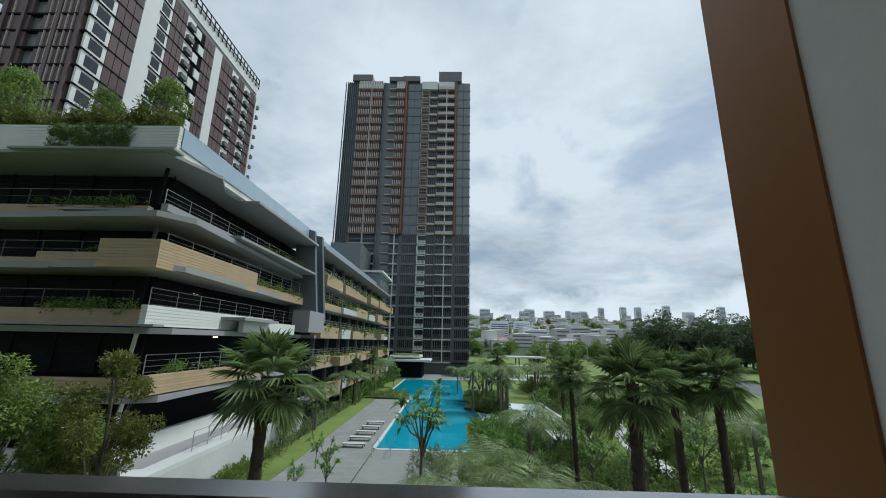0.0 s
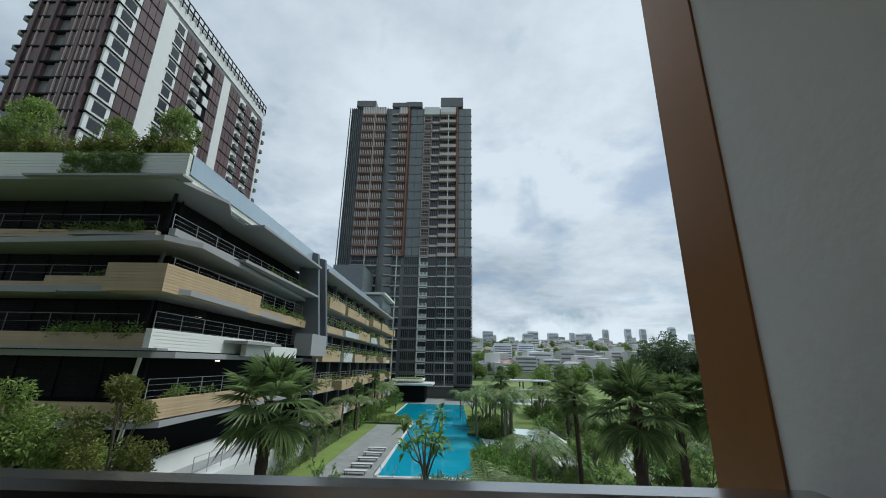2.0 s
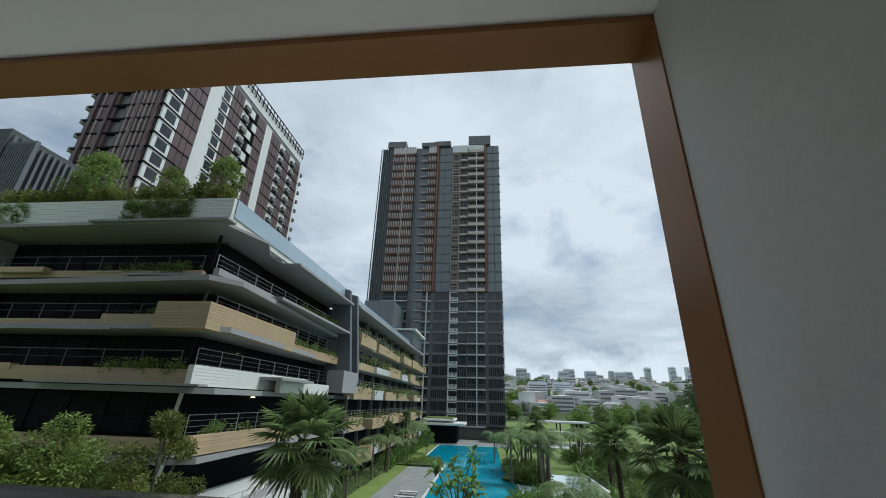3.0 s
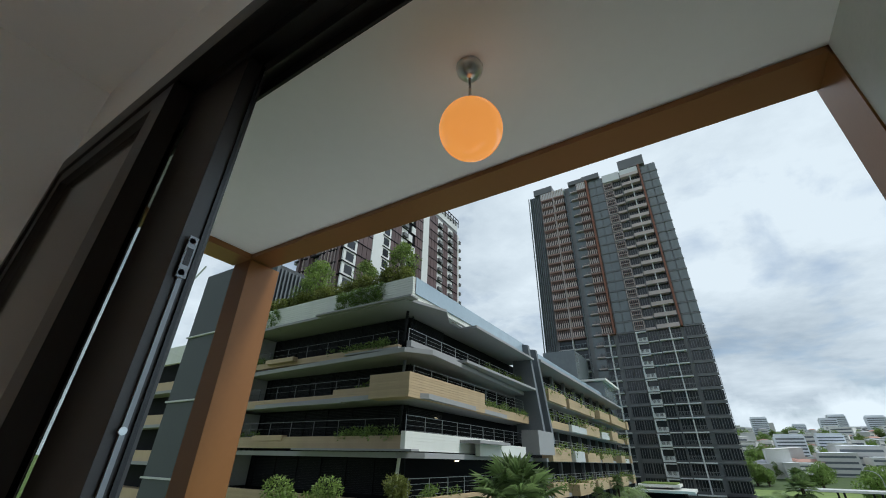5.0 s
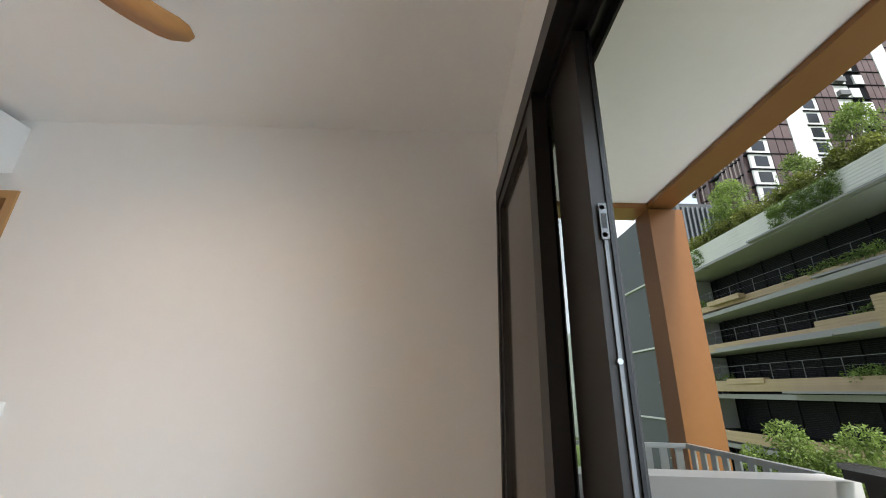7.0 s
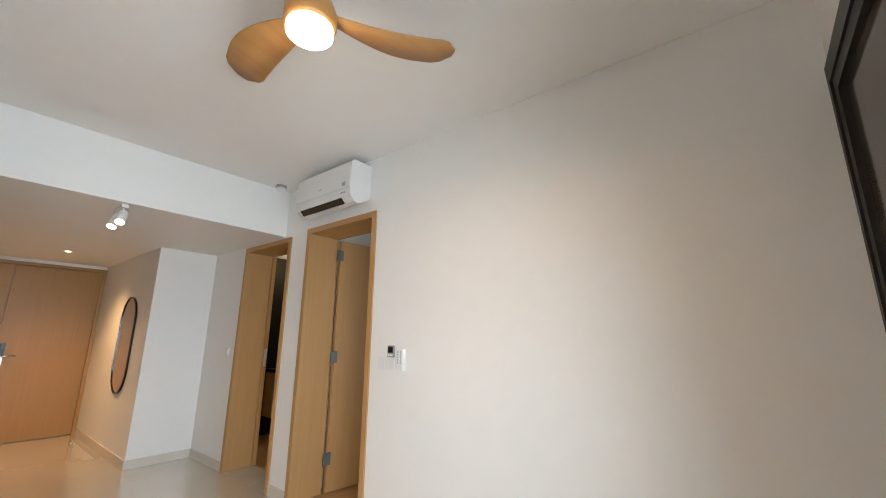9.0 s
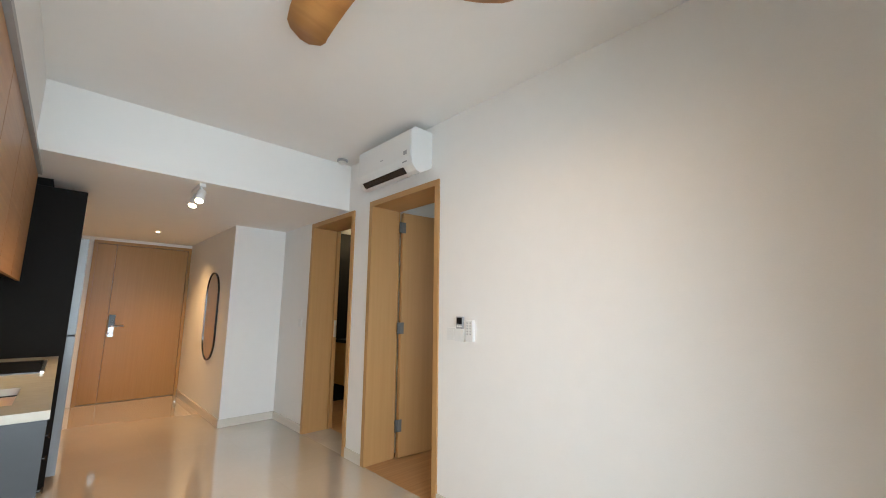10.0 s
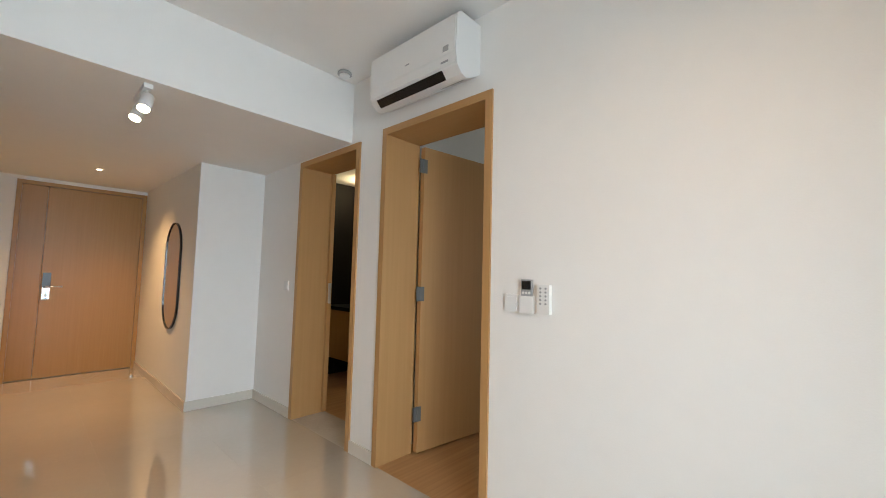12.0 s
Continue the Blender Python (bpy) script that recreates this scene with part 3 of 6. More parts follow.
lathe(bm, [(0.017, 0), (0.017, 0.006)], 0, 0, 0, 20)
bmesh.ops.rotate(bm, verts=bm.verts, cent=(0, 0, 0), matrix=Matrix.Rotation(radians(-90), 3, "X"))
bmesh.ops.translate(bm, verts=bm.verts, vec=(1.408, Y_ENT + 0.012, 0.905))
part("keyhole_cover", bm, "white_pl", ed)
bm = bmesh.new()
lathe(bm, [(0.018, 0), (0.018, 0.03), (0.012, 0.045), (0.005, 0.05)], 0.70, Y_ENT + 0.62, 0, 16)
tagged(part("door_stop", bm, "steel", None, "", 0, True), "small steel door stop on the floor", "door stop")

# ---- oval mirror ----
mir = thing("mirror", "tall pill-shaped wall mirror with a thin black frame", "mirror", (0.57, -5.97, 1.16))


def pill(h, r, n=18):
    pts = []
    for k in range(n + 1):
        a = math.pi * k / n
        pts.append((r * math.cos(a), h / 2 - r + r * math.sin(a)))
    for k in range(n + 1):
        a = math.pi + math.pi * k / n
        pts.append((r * math.cos(a), -(h / 2 - r) + r * math.sin(a)))
    return pts


bm = bmesh.new()
outer, inner = pill(1.06, 0.27), pill(1.038, 0.259)
rows = []
for pts, xx in ((outer, 0.572), (outer, 0.592), (inner, 0.592), (inner, 0.578)):
    rows.append([bm.verts.new((xx, -5.97 + a, 1.16 + b)) for a, b in pts])
n = len(outer)
for r0, r1 in zip(rows, rows[1:]):
    for k in range(n):
        bm.faces.new((r0[k], r0[(k + 1) % n], r1[(k + 1) % n], r1[k]))
part("frame", bm, "black_pl", mir, "thin black metal frame")
bm = bmesh.new()
lo = [bm.verts.new((0.575, -5.97 + a, 1.16 + b)) for a, b in inner]
hi = [bm.verts.new((0.584, -5.97 + a, 1.16 + b)) for a, b in inner]
bm.faces.new(lo); bm.faces.new(hi)
for k in range(n):
    bm.faces.new((lo[k], lo[(k + 1) % n], hi[(k + 1) % n], hi[k]))
part("mirror_glass", bm, "mirror", mir)

# ---- air conditioner above the bedroom door ----
ac = thing("air_conditioner", "white wall-mounted split air conditioner above the door", "air conditioner", (0, -3.32, 2.28))
Y0, Y1 = -3.29, -2.578
prof = [(0.0, 2.585), (0.165, 2.585), (0.194, 2.562), (0.2, 2.36), (0.187, 2.292), (0.152, 2.256), (0.115, 2.246), (0.03, 2.288), (0.0, 2.31)]


def ac_run(name, pts, ya, yb, material, label="", bevel=0.0):
    """A length of the unit with the outline pts, drawn from ya to yb."""
    bm = bmesh.new()
    a = [bm.verts.new((px, ya, pz)) for px, pz in pts]
    b = [bm.verts.new((px, yb, pz)) for px, pz in pts]
    bm.faces.new(a); bm.faces.new(b[::-1])
    for k in range(len(pts)):
        bm.faces.new((a[k], a[(k + 1) % len(pts)], b[(k + 1) % len(pts)], b[k]))
    return part(name, bm, material, ac, label, bevel)


ac_run("body", prof, Y0, Y1, "white_pl", "", 0.006)
ac_run("front_panel", [(0.196, 2.556), (0.201, 2.557), (0.2065, 2.36), (0.2015, 2.35)], Y0 + 0.006, Y1 - 0.006, "white_pl", "", 0.001)
ac_run("lower_panel", [(0.2015, 2.344), (0.2055, 2.344), (0.196, 2.305), (0.191, 2.306)], Y0 + 0.006, Y1 - 0.006, "white_pl", "", 0.001)
ac_run("air_outlet", [(0.19, 2.292), (0.193, 2.289), (0.157, 2.251), (0.153, 2.254)], Y0 + 0.06, Y1 - 0.105, "black_pl", "black outlet slot")
ac_run("louvre_flap", [(0.113, 2.244), (0.113, 2.241), (0.06, 2.267), (0.06, 2.271)], Y0 + 0.05, Y1 - 0.20, "white_pl")
for dy, dw in ((-0.19, 0.035), (-0.15, 0.05), (-0.095, 0.03), (-0.06, 0.03)):
    ac_run("label_bar", [(0.108, 2.2476), (0.108, 2.2466), (0.088, 2.2565), (0.088, 2.2575)], Y1 + dy, Y1 + dy + dw, "grey_pl", "unreadable grey print")
slab("badge", 0.2036, 0.2056, -2.96, -2.925, 2.405, 2.413, "grey_pl", ac, "small grey badge")
slab("sticker", 0.2040, 0.2066, -2.665, -2.625, 2.375, 2.405, "grey_pl", ac, "small grey sticker")
slab("display_window", 0.2, 0.2035, -2.68, -2.63, 2.318, 2.328, "grey_pl", ac)
slab("back_plate", 0.0, 0.012, Y0 + 0.03, Y1 - 0.03, 2.56, 2.60, "grey_pl", ac)

# ---- smoke detector ----
sd = thing("smoke_detector", "small round white smoke detector on the ceiling", "smoke detector", (0.15, -3.67, CEIL))
bm = bmesh.new()
lathe(bm, [(0.045, -0.001), (0.05, -0.006), (0.05, -0.018), (0.04, -0.022)], 0.15, -3.67, CEIL, 28)
part("base", bm, "grey_pl", sd, "", 0, True)
bm = bmesh.new()
lathe(bm, [(0.036, -0.0225), (0.034, -0.034), (0.02, -0.042), (0.004, -0.043)], 0.15, -3.67, CEIL, 28)
part("sensor_cap", bm, "white_pl", sd, "", 0, True)

# ---- switches and remotes ----
sw = thing("light_switch", "square white light switch on the wall", "switch", (0, -2.35, 1.10))
slab("plate", 0.0, 0.012, -2.392, -2.312, 1.058, 1.14, "white_pl", sw, "", 0.003)
slab("rocker", 0.012, 0.016, -2.380, -2.324, 1.070, 1.128, "white_pl", sw, "", 0.002)
sw2 = thing("light_switch", "square white light switch beside the bathroom door", "switch", (0, -4.7, 1.10))
slab("plate", 0.0, 0.008, -4.742, -4.660, 1.06, 1.142, "white_pl", sw2, "", 0.003)
slab("rocker", 0.008, 0.012, -4.730, -4.672, 1.072, 1.13, "white_pl", sw2, "", 0.002)
rm = thing("remote_control", "white air conditioner remote with a dark screen in its wall holder", "remote control", (0, -2.27, 1.06))
slab("holder", 0.0, 0.024, -2.302, -2.232, 1.055, 1.135, "white_pl", rm, "", 0.004)
slab("body", 0.006, 0.020, -2.296, -2.240, 1.09, 1.212, "grey_pl", rm, "", 0.004)
slab("screen", 0.020, 0.0215, -2.291, -2.245, 1.165, 1.205, "black_pl", rm)
for k in range(3):
    bm = bmesh.new()
    lathe(bm, [(0.006, 0), (0.006, 0.003)], 0, 0, 0, 12)
    bmesh.ops.rotate(bm, verts=bm.verts, cent=(0, 0, 0), matrix=Matrix.Rotation(radians(90), 3, "Y"))
    bmesh.ops.translate(bm, verts=bm.verts, vec=(0.0195, -2.284 + 0.016 * k, 1.15))
    part("button", bm, "white_pl", rm)
fr = thing("fan_remote", "slim white fan remote with round buttons in its holder", "remote control", (0, -2.18, 1.06))
slab("body", 0.0, 0.026, -2.208, -2.150, 1.058, 1.190, "white_pl", fr, "", 0.005)
for i in range(5):
    for j in range(2):
        bm = bmesh.new()
        lathe(bm, [(0.005, 0), (0.005, 0.003)], 0, 0, 0, 12)
        bmesh.ops.rotate(bm, verts=bm.verts, cent=(0, 0, 0), matrix=Matrix.Rotation(radians(90), 3, "Y"))
        bmesh.ops.translate(bm, verts=bm.verts, vec=(0.0255, -2.192 + 0.026 * j, 1.105 + 0.017 * i))
        part("button", bm, "grey_pl", fr)

# ---- ceiling fan with a light ----
FX, FY = 1.25, -1.49
fan = thing("ceiling_fan", "three-bladed wooden ceiling fan with a lit round lamp", "ceiling fan", (FX, FY, CEIL))
bm = bmesh.new()
lathe(bm, [(0.065, -0.001), (0.065, -0.03), (0.03, -0.055)], FX, FY, CEIL, 28)
part("canopy", bm, "fan_wood", fan, "", 0, True)
bm = bmesh.new()
tube(bm, [(FX, FY, CEIL - 0.05), (FX, FY, CEIL - 0.16)], 0.014, 14)
part("downrod", bm, "bronze", fan)
bm = bmesh.new()
lathe(bm, [(0.03, -0.14), (0.08, -0.16), (0.095, -0.20), (0.095, -0.245), (0.085, -0.26)], FX, FY, CEIL, 36)
part("motor_housing", bm, "fan_wood", fan, "", 0, True)
bm = bmesh.new()
lathe(bm, [(0.083, -0.258), (0.084, -0.285), (0.07, -0.297), (0.03, -0.302)], FX, FY, CEIL, 36)
part("light_diffuser", bm, "lamp", fan, "glowing white diffuser", 0, True)
for k in range(3):
    ang = radians(27 + 120 * k)
    bm = bmesh.new()
    prev = None
    for s in range(15):
        u = s / 14
        r = 0.07 + 0.50 * u
        wd = 0.035 + 0.055 * math.sin(min(1, u * 1.25) * math.pi * 0.62)
        if u > 0.86:
            wd *= max(0.25, 1 - ((u - 0.86) / 0.14) ** 2 * 0.75)
        sweep = 0.05 * math.sin(u * math.pi * 0.9)
        tw = radians(16 - 8 * u)
        ring = []
        for (e, h) in ((-1, 0.004), (1, 0.004), (1, -0.004), (-1, -0.004)):
            yy, zz = sweep + e * wd * math.cos(tw), e * wd * math.sin(tw) + h - 0.20
            ring.append(bm.verts.new((FX + r * math.cos(ang) - yy * math.sin(ang), FY + r * math.sin(ang) + yy * math.cos(ang), CEIL + zz)))
        if prev:
            for q in range(4):
                bm.faces.new((prev[q], prev[(q + 1) % 4], ring[(q + 1) % 4], ring[q]))
        else:
            bm.faces.new(ring)
        prev = ring
    bm.faces.new(prev[::-1])
    part("blade", bm, "fan_wood", fan, "", 0.002, True)


# ---- lamps of the room ----
def lamp(kind, loc, energy, color, size=0.1, target=None, angle=90, blend=0.6):
    li = bpy.data.lights.new("lamp", kind)
    li.energy, li.color = energy, color
    if kind == "SPOT":
        li.spot_size, li.spot_blend, li.shadow_soft_size = radians(angle), blend, size
    elif kind == "AREA":
        li.size = size
    else:
        li.shadow_soft_size = size
    ob = new("lamp", li)
    ob.matrix_world = look(loc, target or (loc[0], loc[1] + 0.0001, loc[2] - 1))
    return ob


WARM = (1.0, 0.57, 0.24)
lamp("AREA", (FX, FY, CEIL - 0.31), LAMP_FAN, WARM, 0.14)

# twin track spots under the drop
tr = thing("track_spotlight", "white twin-head ceiling spotlight, lit warm", "spotlight", (1.225, -3.9, SOFF))
slab("base_bar", 1.205, 1.245, -4.10, -3.82, SOFF - 0.025, SOFF, "white_pl", tr, "", 0.004)
for yy, aim in ((-3.86, (0.22, 0.42, -0.85)), (-4.05, (0.3, 0.3, -0.85))):
    bm = bmesh.new()
    tube(bm, [(1.225, yy, SOFF - 0.02), (1.225, yy, SOFF - 0.07)], 0.008, 10)
    part("stem", bm, "white_pl", tr)
    d = Vector(aim).normalized()
    c = Vector((1.225, yy, SOFF - 0.09))
    bm = bmesh.new()
    tube(bm, [c - d * 0.05, c - d * 0.045, c + d * 0.05], [0.02, 0.03, 0.032], 20)
    part("head", bm, "white_pl", tr, "", 0, True)
    bm = bmesh.new()
    tube(bm, [c + d * 0.05, c + d * 0.053], 0.027, 20)
    part("lens", bm, "spot", tr, "bright lens")
    e = c + d * 0.075
    lamp("SPOT", tuple(e), LAMP_SPOT, WARM, 0.02, tuple(e + d), 100)
dl = thing("downlight", "small recessed downlight, lit warm", "downlight", (1.15, -6.4, SOFF))
bm = bmesh.new()
lathe(bm, [(0.036, 0.0), (0.038, -0.005), (0.026, -0.007)], 1.15, -6.4, SOFF, 24)
part("trim_ring", bm, "white_pl", dl, "", 0, True)
bm = bmesh.new()
lathe(bm, [(0.018, -0.0075), (0.018, -0.0085)], 1.15, -6.4, SOFF, 24)
part("lens", bm, "spot", dl)
lamp("SPOT", (1.15, -6.4, SOFF - 0.02), LAMP_DOWN, WARM, 0.05, None, 125, 1.0)
bl = thing("bathroom_light", "round bathroom ceiling light, lit warm", "downlight", (-1.15, -5.2, 2.35))
bm = bmesh.new()
lathe(bm, [(0.08, 0.0), (0.08, -0.02), (0.07, -0.03)], -1.15, -5.2, 2.35, 24)
part("diffuser", bm, "spot", bl, "", 0, True)
lamp("POINT", (-1.15, -5.2, 2.25), 2.5, (1.0, 0.75, 0.4), 0.06)
sb = thing("bathroom_vanity", "dark wood vanity in the dim bathroom", "vanity", (-1.7, -5.55, 0))
slab("cabinet", -2.5, -0.9, -5.55, -5.05, 0.25, 0.80, "teak", sb, "", 0.004)
slab("counter", -2.5, -0.88, -5.57, -5.03, 0.80, 0.84, "black", sb, "", 0.004)

# ---- kitchen ----
KX, KY0, KY1 = 1.875, -4.50, -2.44
base = thing("kitchen_base_unit", "kitchen base cabinets with wood fronts and a dark end panel", "cabinet", (KX, KY1, 0))
slab("carcass", KX + 0.03, X_R, KY0, KY1 - 0.022, 0.1, 0.865, "cab_wood", base)
slab("end_panel", KX + 0.005, X_R, KY1 - 0.02, KY1, 0.0, 0.868, "greydark", base, "dark grey end panel", 0.002)
slab("toe_kick", KX + 0.08, X_R, KY0, KY1 - 0.022, 0.0, 0.1, "black", base)
for k in range(4):
    w0 = KY0 + 0.004 + k * 0.509
    dr = slab("cabinet_door", KX + 0.008, KX + 0.028, w0, w0 + 0.503, 0.11, 0.855, "cab_wood", base, "", 0.002)
    hb = bmesh.new()
    tube(hb, [(KX + 0.008, w0 + 0.46, 0.46), (KX - 0.004, w0 + 0.46, 0.46), (KX - 0.014, w0 + 0.46, 0.46)], [0.006, 0.006, 0.015], 12)
    part("handle", hb, "black_pl", base, "small black handle")
wt = thing("kitchen_worktop", "pale stone kitchen worktop with an undermounted black sink", "worktop", (KX, KY1, 0.87))
bm = bmesh.new()
sx0, sx1, sy0, sy1 = 1.98, 2.36, -3.05, -2.62
for b in ((KX, X_R, KY0, sy0, 0.87, 0.9), (KX, X_R, sy1, KY1 + 0.004, 0.87, 0.9), (KX, sx0, sy0, sy1, 0.87, 0.9), (sx1, X_R, sy0, sy1, 0.87, 0.9)):
    box(bm, *b)
part("top", bm, "quartz", wt)
slab("upstand", X_R - 0.02, X_R, KY0, KY1, 0.9, 0.98, "quartz", wt, "", 0.002)
sk = thing("kitchen_sink", "black undermounted kitchen sink set in the worktop", "sink", (2.17, -2.83, 0.7))
bm = bmesh.new()
for b in ((sx0 - 0.01, sx1 + 0.01, sy0 - 0.01, sy1 + 0.01, 0.70, 0.712), (sx0 - 0.012, sx0, sy0, sy1, 0.712, 0.868), (sx1, sx1 + 0.012, sy0, sy1, 0.712, 0.868), (sx0, sx1, sy0 - 0.012, sy0, 0.712, 0.868), (sx0, sx1, sy1, sy1 + 0.012, 0.712, 0.868)):
    box(bm, *b)
part("bowl", bm, "black_pl", sk)
tp = thing("kitchen_tap", "chrome swan-neck kitchen tap on the worktop", "tap", (2.42, -2.85, 0.9))
bm = bmesh.new()
tube(bm, [(2.42, -2.85, 0.9), (2.42, -2.85, 1.12)] + [(2.42 - 0.09 + 0.09 * math.cos(a), -2.85, 1.12 + 0.09 * math.sin(a)) for a in (k * math.pi / 10 for k in range(1, 10))] + [(2.24, -2.85, 1.10), (2.235, -2.85, 1.07)], 0.013, 14)
part("spout", bm, "steel", tp, "", 0, True)
bm = bmesh.new()
tube(bm, [(2.42, -2.875, 0.98), (2.42, -2.93, 1.0)], 0.008, 10)
part("lever", bm, "steel", tp, "", 0, True)
hob = thing("cooking_hob", "black glass hob let into the worktop", "hob", (2.15, -3.9, 0.9))
slab("glass_top", 1.94, 2.42, -4.2, -3.55, 0.9, 0.906, "black_pl", hob, "", 0.002)
slab("steel_edge", 1.925, 1.939, -4.2, -3.55, 0.9, 0.908, "steel", hob)
up = thing("kitchen_wall_unit", "wood-fronted kitchen wall cabinets with a grey top rail", "cabinet", (2.12, -2.0, 1.42))
slab("carcass", 2.14, X_R, -4.30, -2.0, 1.44, SOFF - 0.03, "black", up)
slab("top_rail", 2.10, X_R, -4.30, -1.985, SOFF - 0.03, SOFF - 0.001, "grey_pl", up, "grey filler rail")
for k in range(4):
    w0 = -4.30 + 0.003 + k * 0.575
    slab("cabinet_door", 2.12, 2.138, w0, w0 + 0.569, 1.42, SOFF - 0.034, "cab_wood", up, "", 0.002)
slab("side_panel", 2.12, X_R, -2.0, -1.985, 1.42, SOFF - 0.032, "black", up)
slab("light_strip", 2.40, 2.42, -4.2, -2.1, 1.432, 1.44, "strip", up, "warm under-cabinet light strip")
lamp("AREA", (2.40, -3.3, 1.42), LAMP_STRIP, (1.0, 0.72, 0.38), 0.25)
bs = thing("splashback", "dark stone splashback behind the worktop", "splashback", (X_R, -3.4, 0.98), "", "structure")
slab("panel", X_R - 0.008, X_R, KY0, -2.0, 0.98, 1.44, "black", bs)
tall = thing("tall_unit", "tall black laminate housing panel beside the fridge", "cabinet", (1.83, -4.55, 0))
slab("side_panel", 1.85, X_R, -4.54, -4.505, 0.0, SOFF - 0.06, "black", tall, "", 0.002)
slab("top_box", 1.87, X_R, -5.25, -4.541, 1.86, SOFF - 0.06, "cab_wood", tall, "", 0.002)
slab("filler", 2.05, X_R, -5.25, -4.50, SOFF - 0.058, SOFF - 0.001, "black", tall)
slab("far_panel", 1.87, X_R, -5.28, -5.255, 0.0, SOFF - 0.06, "black", tall)
fg = thing("refrigerator", "tall silver fridge-freezer beside the black panel", "refrigerator", (1.83, -5.2, 0))
slab("cabinet_body", 1.88, 2.46, -5.2, -4.60, 0.03, 1.78, "grey_pl", fg, "", 0.006)
slab("lower_door", 1.80, 1.875, -5.2, -4.60, 0.05, 1.03, "fridge", fg, "silver lower door", 0.012)
slab("freezer_door", 1.80, 1.875, -5.2, -4.60, 1.045, 1.78, "fridge", fg, "silver upper door", 0.012)
slab("plinth", 1.90, 2.46, -5.2, -4.60, 0.0, 0.03, "black_pl", fg)

# ---- sliding door between room and balcony ----
sd_f = thing("window_1", "dark aluminium sliding door pushed open to the balcony", "sliding door", (0, 0, 0), "", "structure")
FT = 2.27
slab("frame_jamb", 0.0, 0.035, -0.012, 0.15, 0, FT, "darkmetal", sd_f, "", 0.002)
slab("frame_jamb", X_R - 0.035, X_R, -0.012, 0.15, 0, FT, "darkmetal", sd_f, "", 0.002)
bm = bmesh.new()
box(bm, 0.035, X_R - 0.035, -0.012, 0.15, FT - 0.035, FT)
for y0 in (-0.012, 0.044, 0.100, 0.142):
    box(bm, 0.035, X_R - 0.035, y0, y0 + 0.008, FT - 0.075, FT - 0.035)
part("frame_head", bm, "darkmetal", sd_f)
bm = bmesh.new()
box(bm, 0.035, X_R - 0.035, 0.0, 0.15, -0.02, 0.012)
for y0 in (0.02, 0.075, 0.125):
    box(bm, 0.035, X_R - 0.035, y0, y0 + 0.006, 0.012, 0.022)
part("bottom_track", bm, "darkmetal", sd_f)
M["panelglass"] = mat("dark_tinted_pane", (0.055, 0.046, 0.040), 0.12, var=0.05, scale=1.0, spec=0.35)


def sash(x0, x1, y0, y1, stile_l, stile_r, gap=0.0):
    z0, z1 = 0.03, FT - 0.06
    s = slab("sash", x0, x0 + stile_l, y0, y1, z0, z1, "darkmetal", sd_f, "", 0.003)
    slab("stile", x1 - stile_r, x1, y0, y1, z0, z1, "darkmetal", sd_f, "", 0.003)
    slab("top_rail", x0 + stile_l, x1 - stile_r, y0, y1, z1 - 0.07, z1, "darkmetal", sd_f, "", 0.002)
    slab("bottom_rail", x0 + stile_l, x1 - stile_r, y0, y1, z0, z0 + 0.09, "darkmetal", sd_f, "", 0.002)
    pr = x1 - stile_r - gap
    if gap:
        c = slab("clear_strip", pr, x1 - stile_r, (y0 + y1) / 2 - 0.003, (y0 + y1) / 2 + 0.003, z0 + 0.09, z1 - 0.07, "glass", sd_f, "clear edge of the pane")
        c.visible_shadow = False
    slab("pane", x0 + stile_l, pr, (y0 + y1) / 2 - 0.004, (y0 + y1) / 2 + 0.004, z0 + 0.09, z1 - 0.07, "panelglass", sd_f, "dark tinted pane")


sash(0.04, 0.80, -0.004, 0.042, 0.05, 0.085)
sash(0.06, 1.035, 0.056, 0.098, 0.05, 0.22, 0.09)
# the lock edge of the leading sash
slab("lock_strip", 1.035, 1.039, 0.074, 0.082, 0.2, 1.66, "galv_d", sd_f, "satin steel lock strip")
slab("strike_plate", 1.039, 1.042, 0.069, 0.086, 1.605, 1.69, "galv_d", sd_f, "steel latch plate")
slab("latch_slot", 1.042, 1.0425, 0.072, 0.083, 1.63, 1.665, "black_pl", sd_f)
for z in (0.4, 0.95, 1.35, 1.615, 1.68):
    bm = bmesh.new()
    lathe(bm, [(0.006, 0), (0.006, 0.003)], 0, 0, 0, 10)
    bmesh.ops.rotate(bm, verts=bm.verts, cent=(0, 0, 0), matrix=Matrix.Rotation(radians(90), 3, "Y"))
    bmesh.ops.translate(bm, verts=bm.verts, vec=(1.039, 0.076, z))
    part("screw", bm, "galv", sd_f)
slab("gasket", 1.0345, 1.0385, 0.090, 0.098, 0.03, 2.21, "black_pl", sd_f)
slab("flange", 1.012, 1.032, 0.0985, 0.106, 0.03, 2.21, "darkmetal", sd_f)

# ---- balcony ----
BX, BY, BZ = 2.59, 1.46, 2.855
struct("floor_balcony", -0.1, BX, 0.15, 1.72, -0.2, -0.02, "paving", "grey tiled balcony floor", "floor")
struct("ceiling_balcony", -1.46, BX + 0.2, -0.6, 1.70, BZ, BZ + 0.2, "balc_ceil", "pale painted balcony ceiling", "ceiling")
wall_boxes("wall_balcony", [(BX, BX + 0.22, 0.15, BY, -0.2, BZ), (X_R, BX + 0.22, 0.0, 0.15, -0.2, BZ)], "balc_wall", "grey textured balcony side wall")
wall_boxes("wall_balcony_inner", [(-0.3, X_R, 0.1502, 0.17, FT, BZ), (-0.302, -0.0, 0.1502, 0.17, -0.2, FT)], "balc_wall", "grey balcony wall around the sliding door")
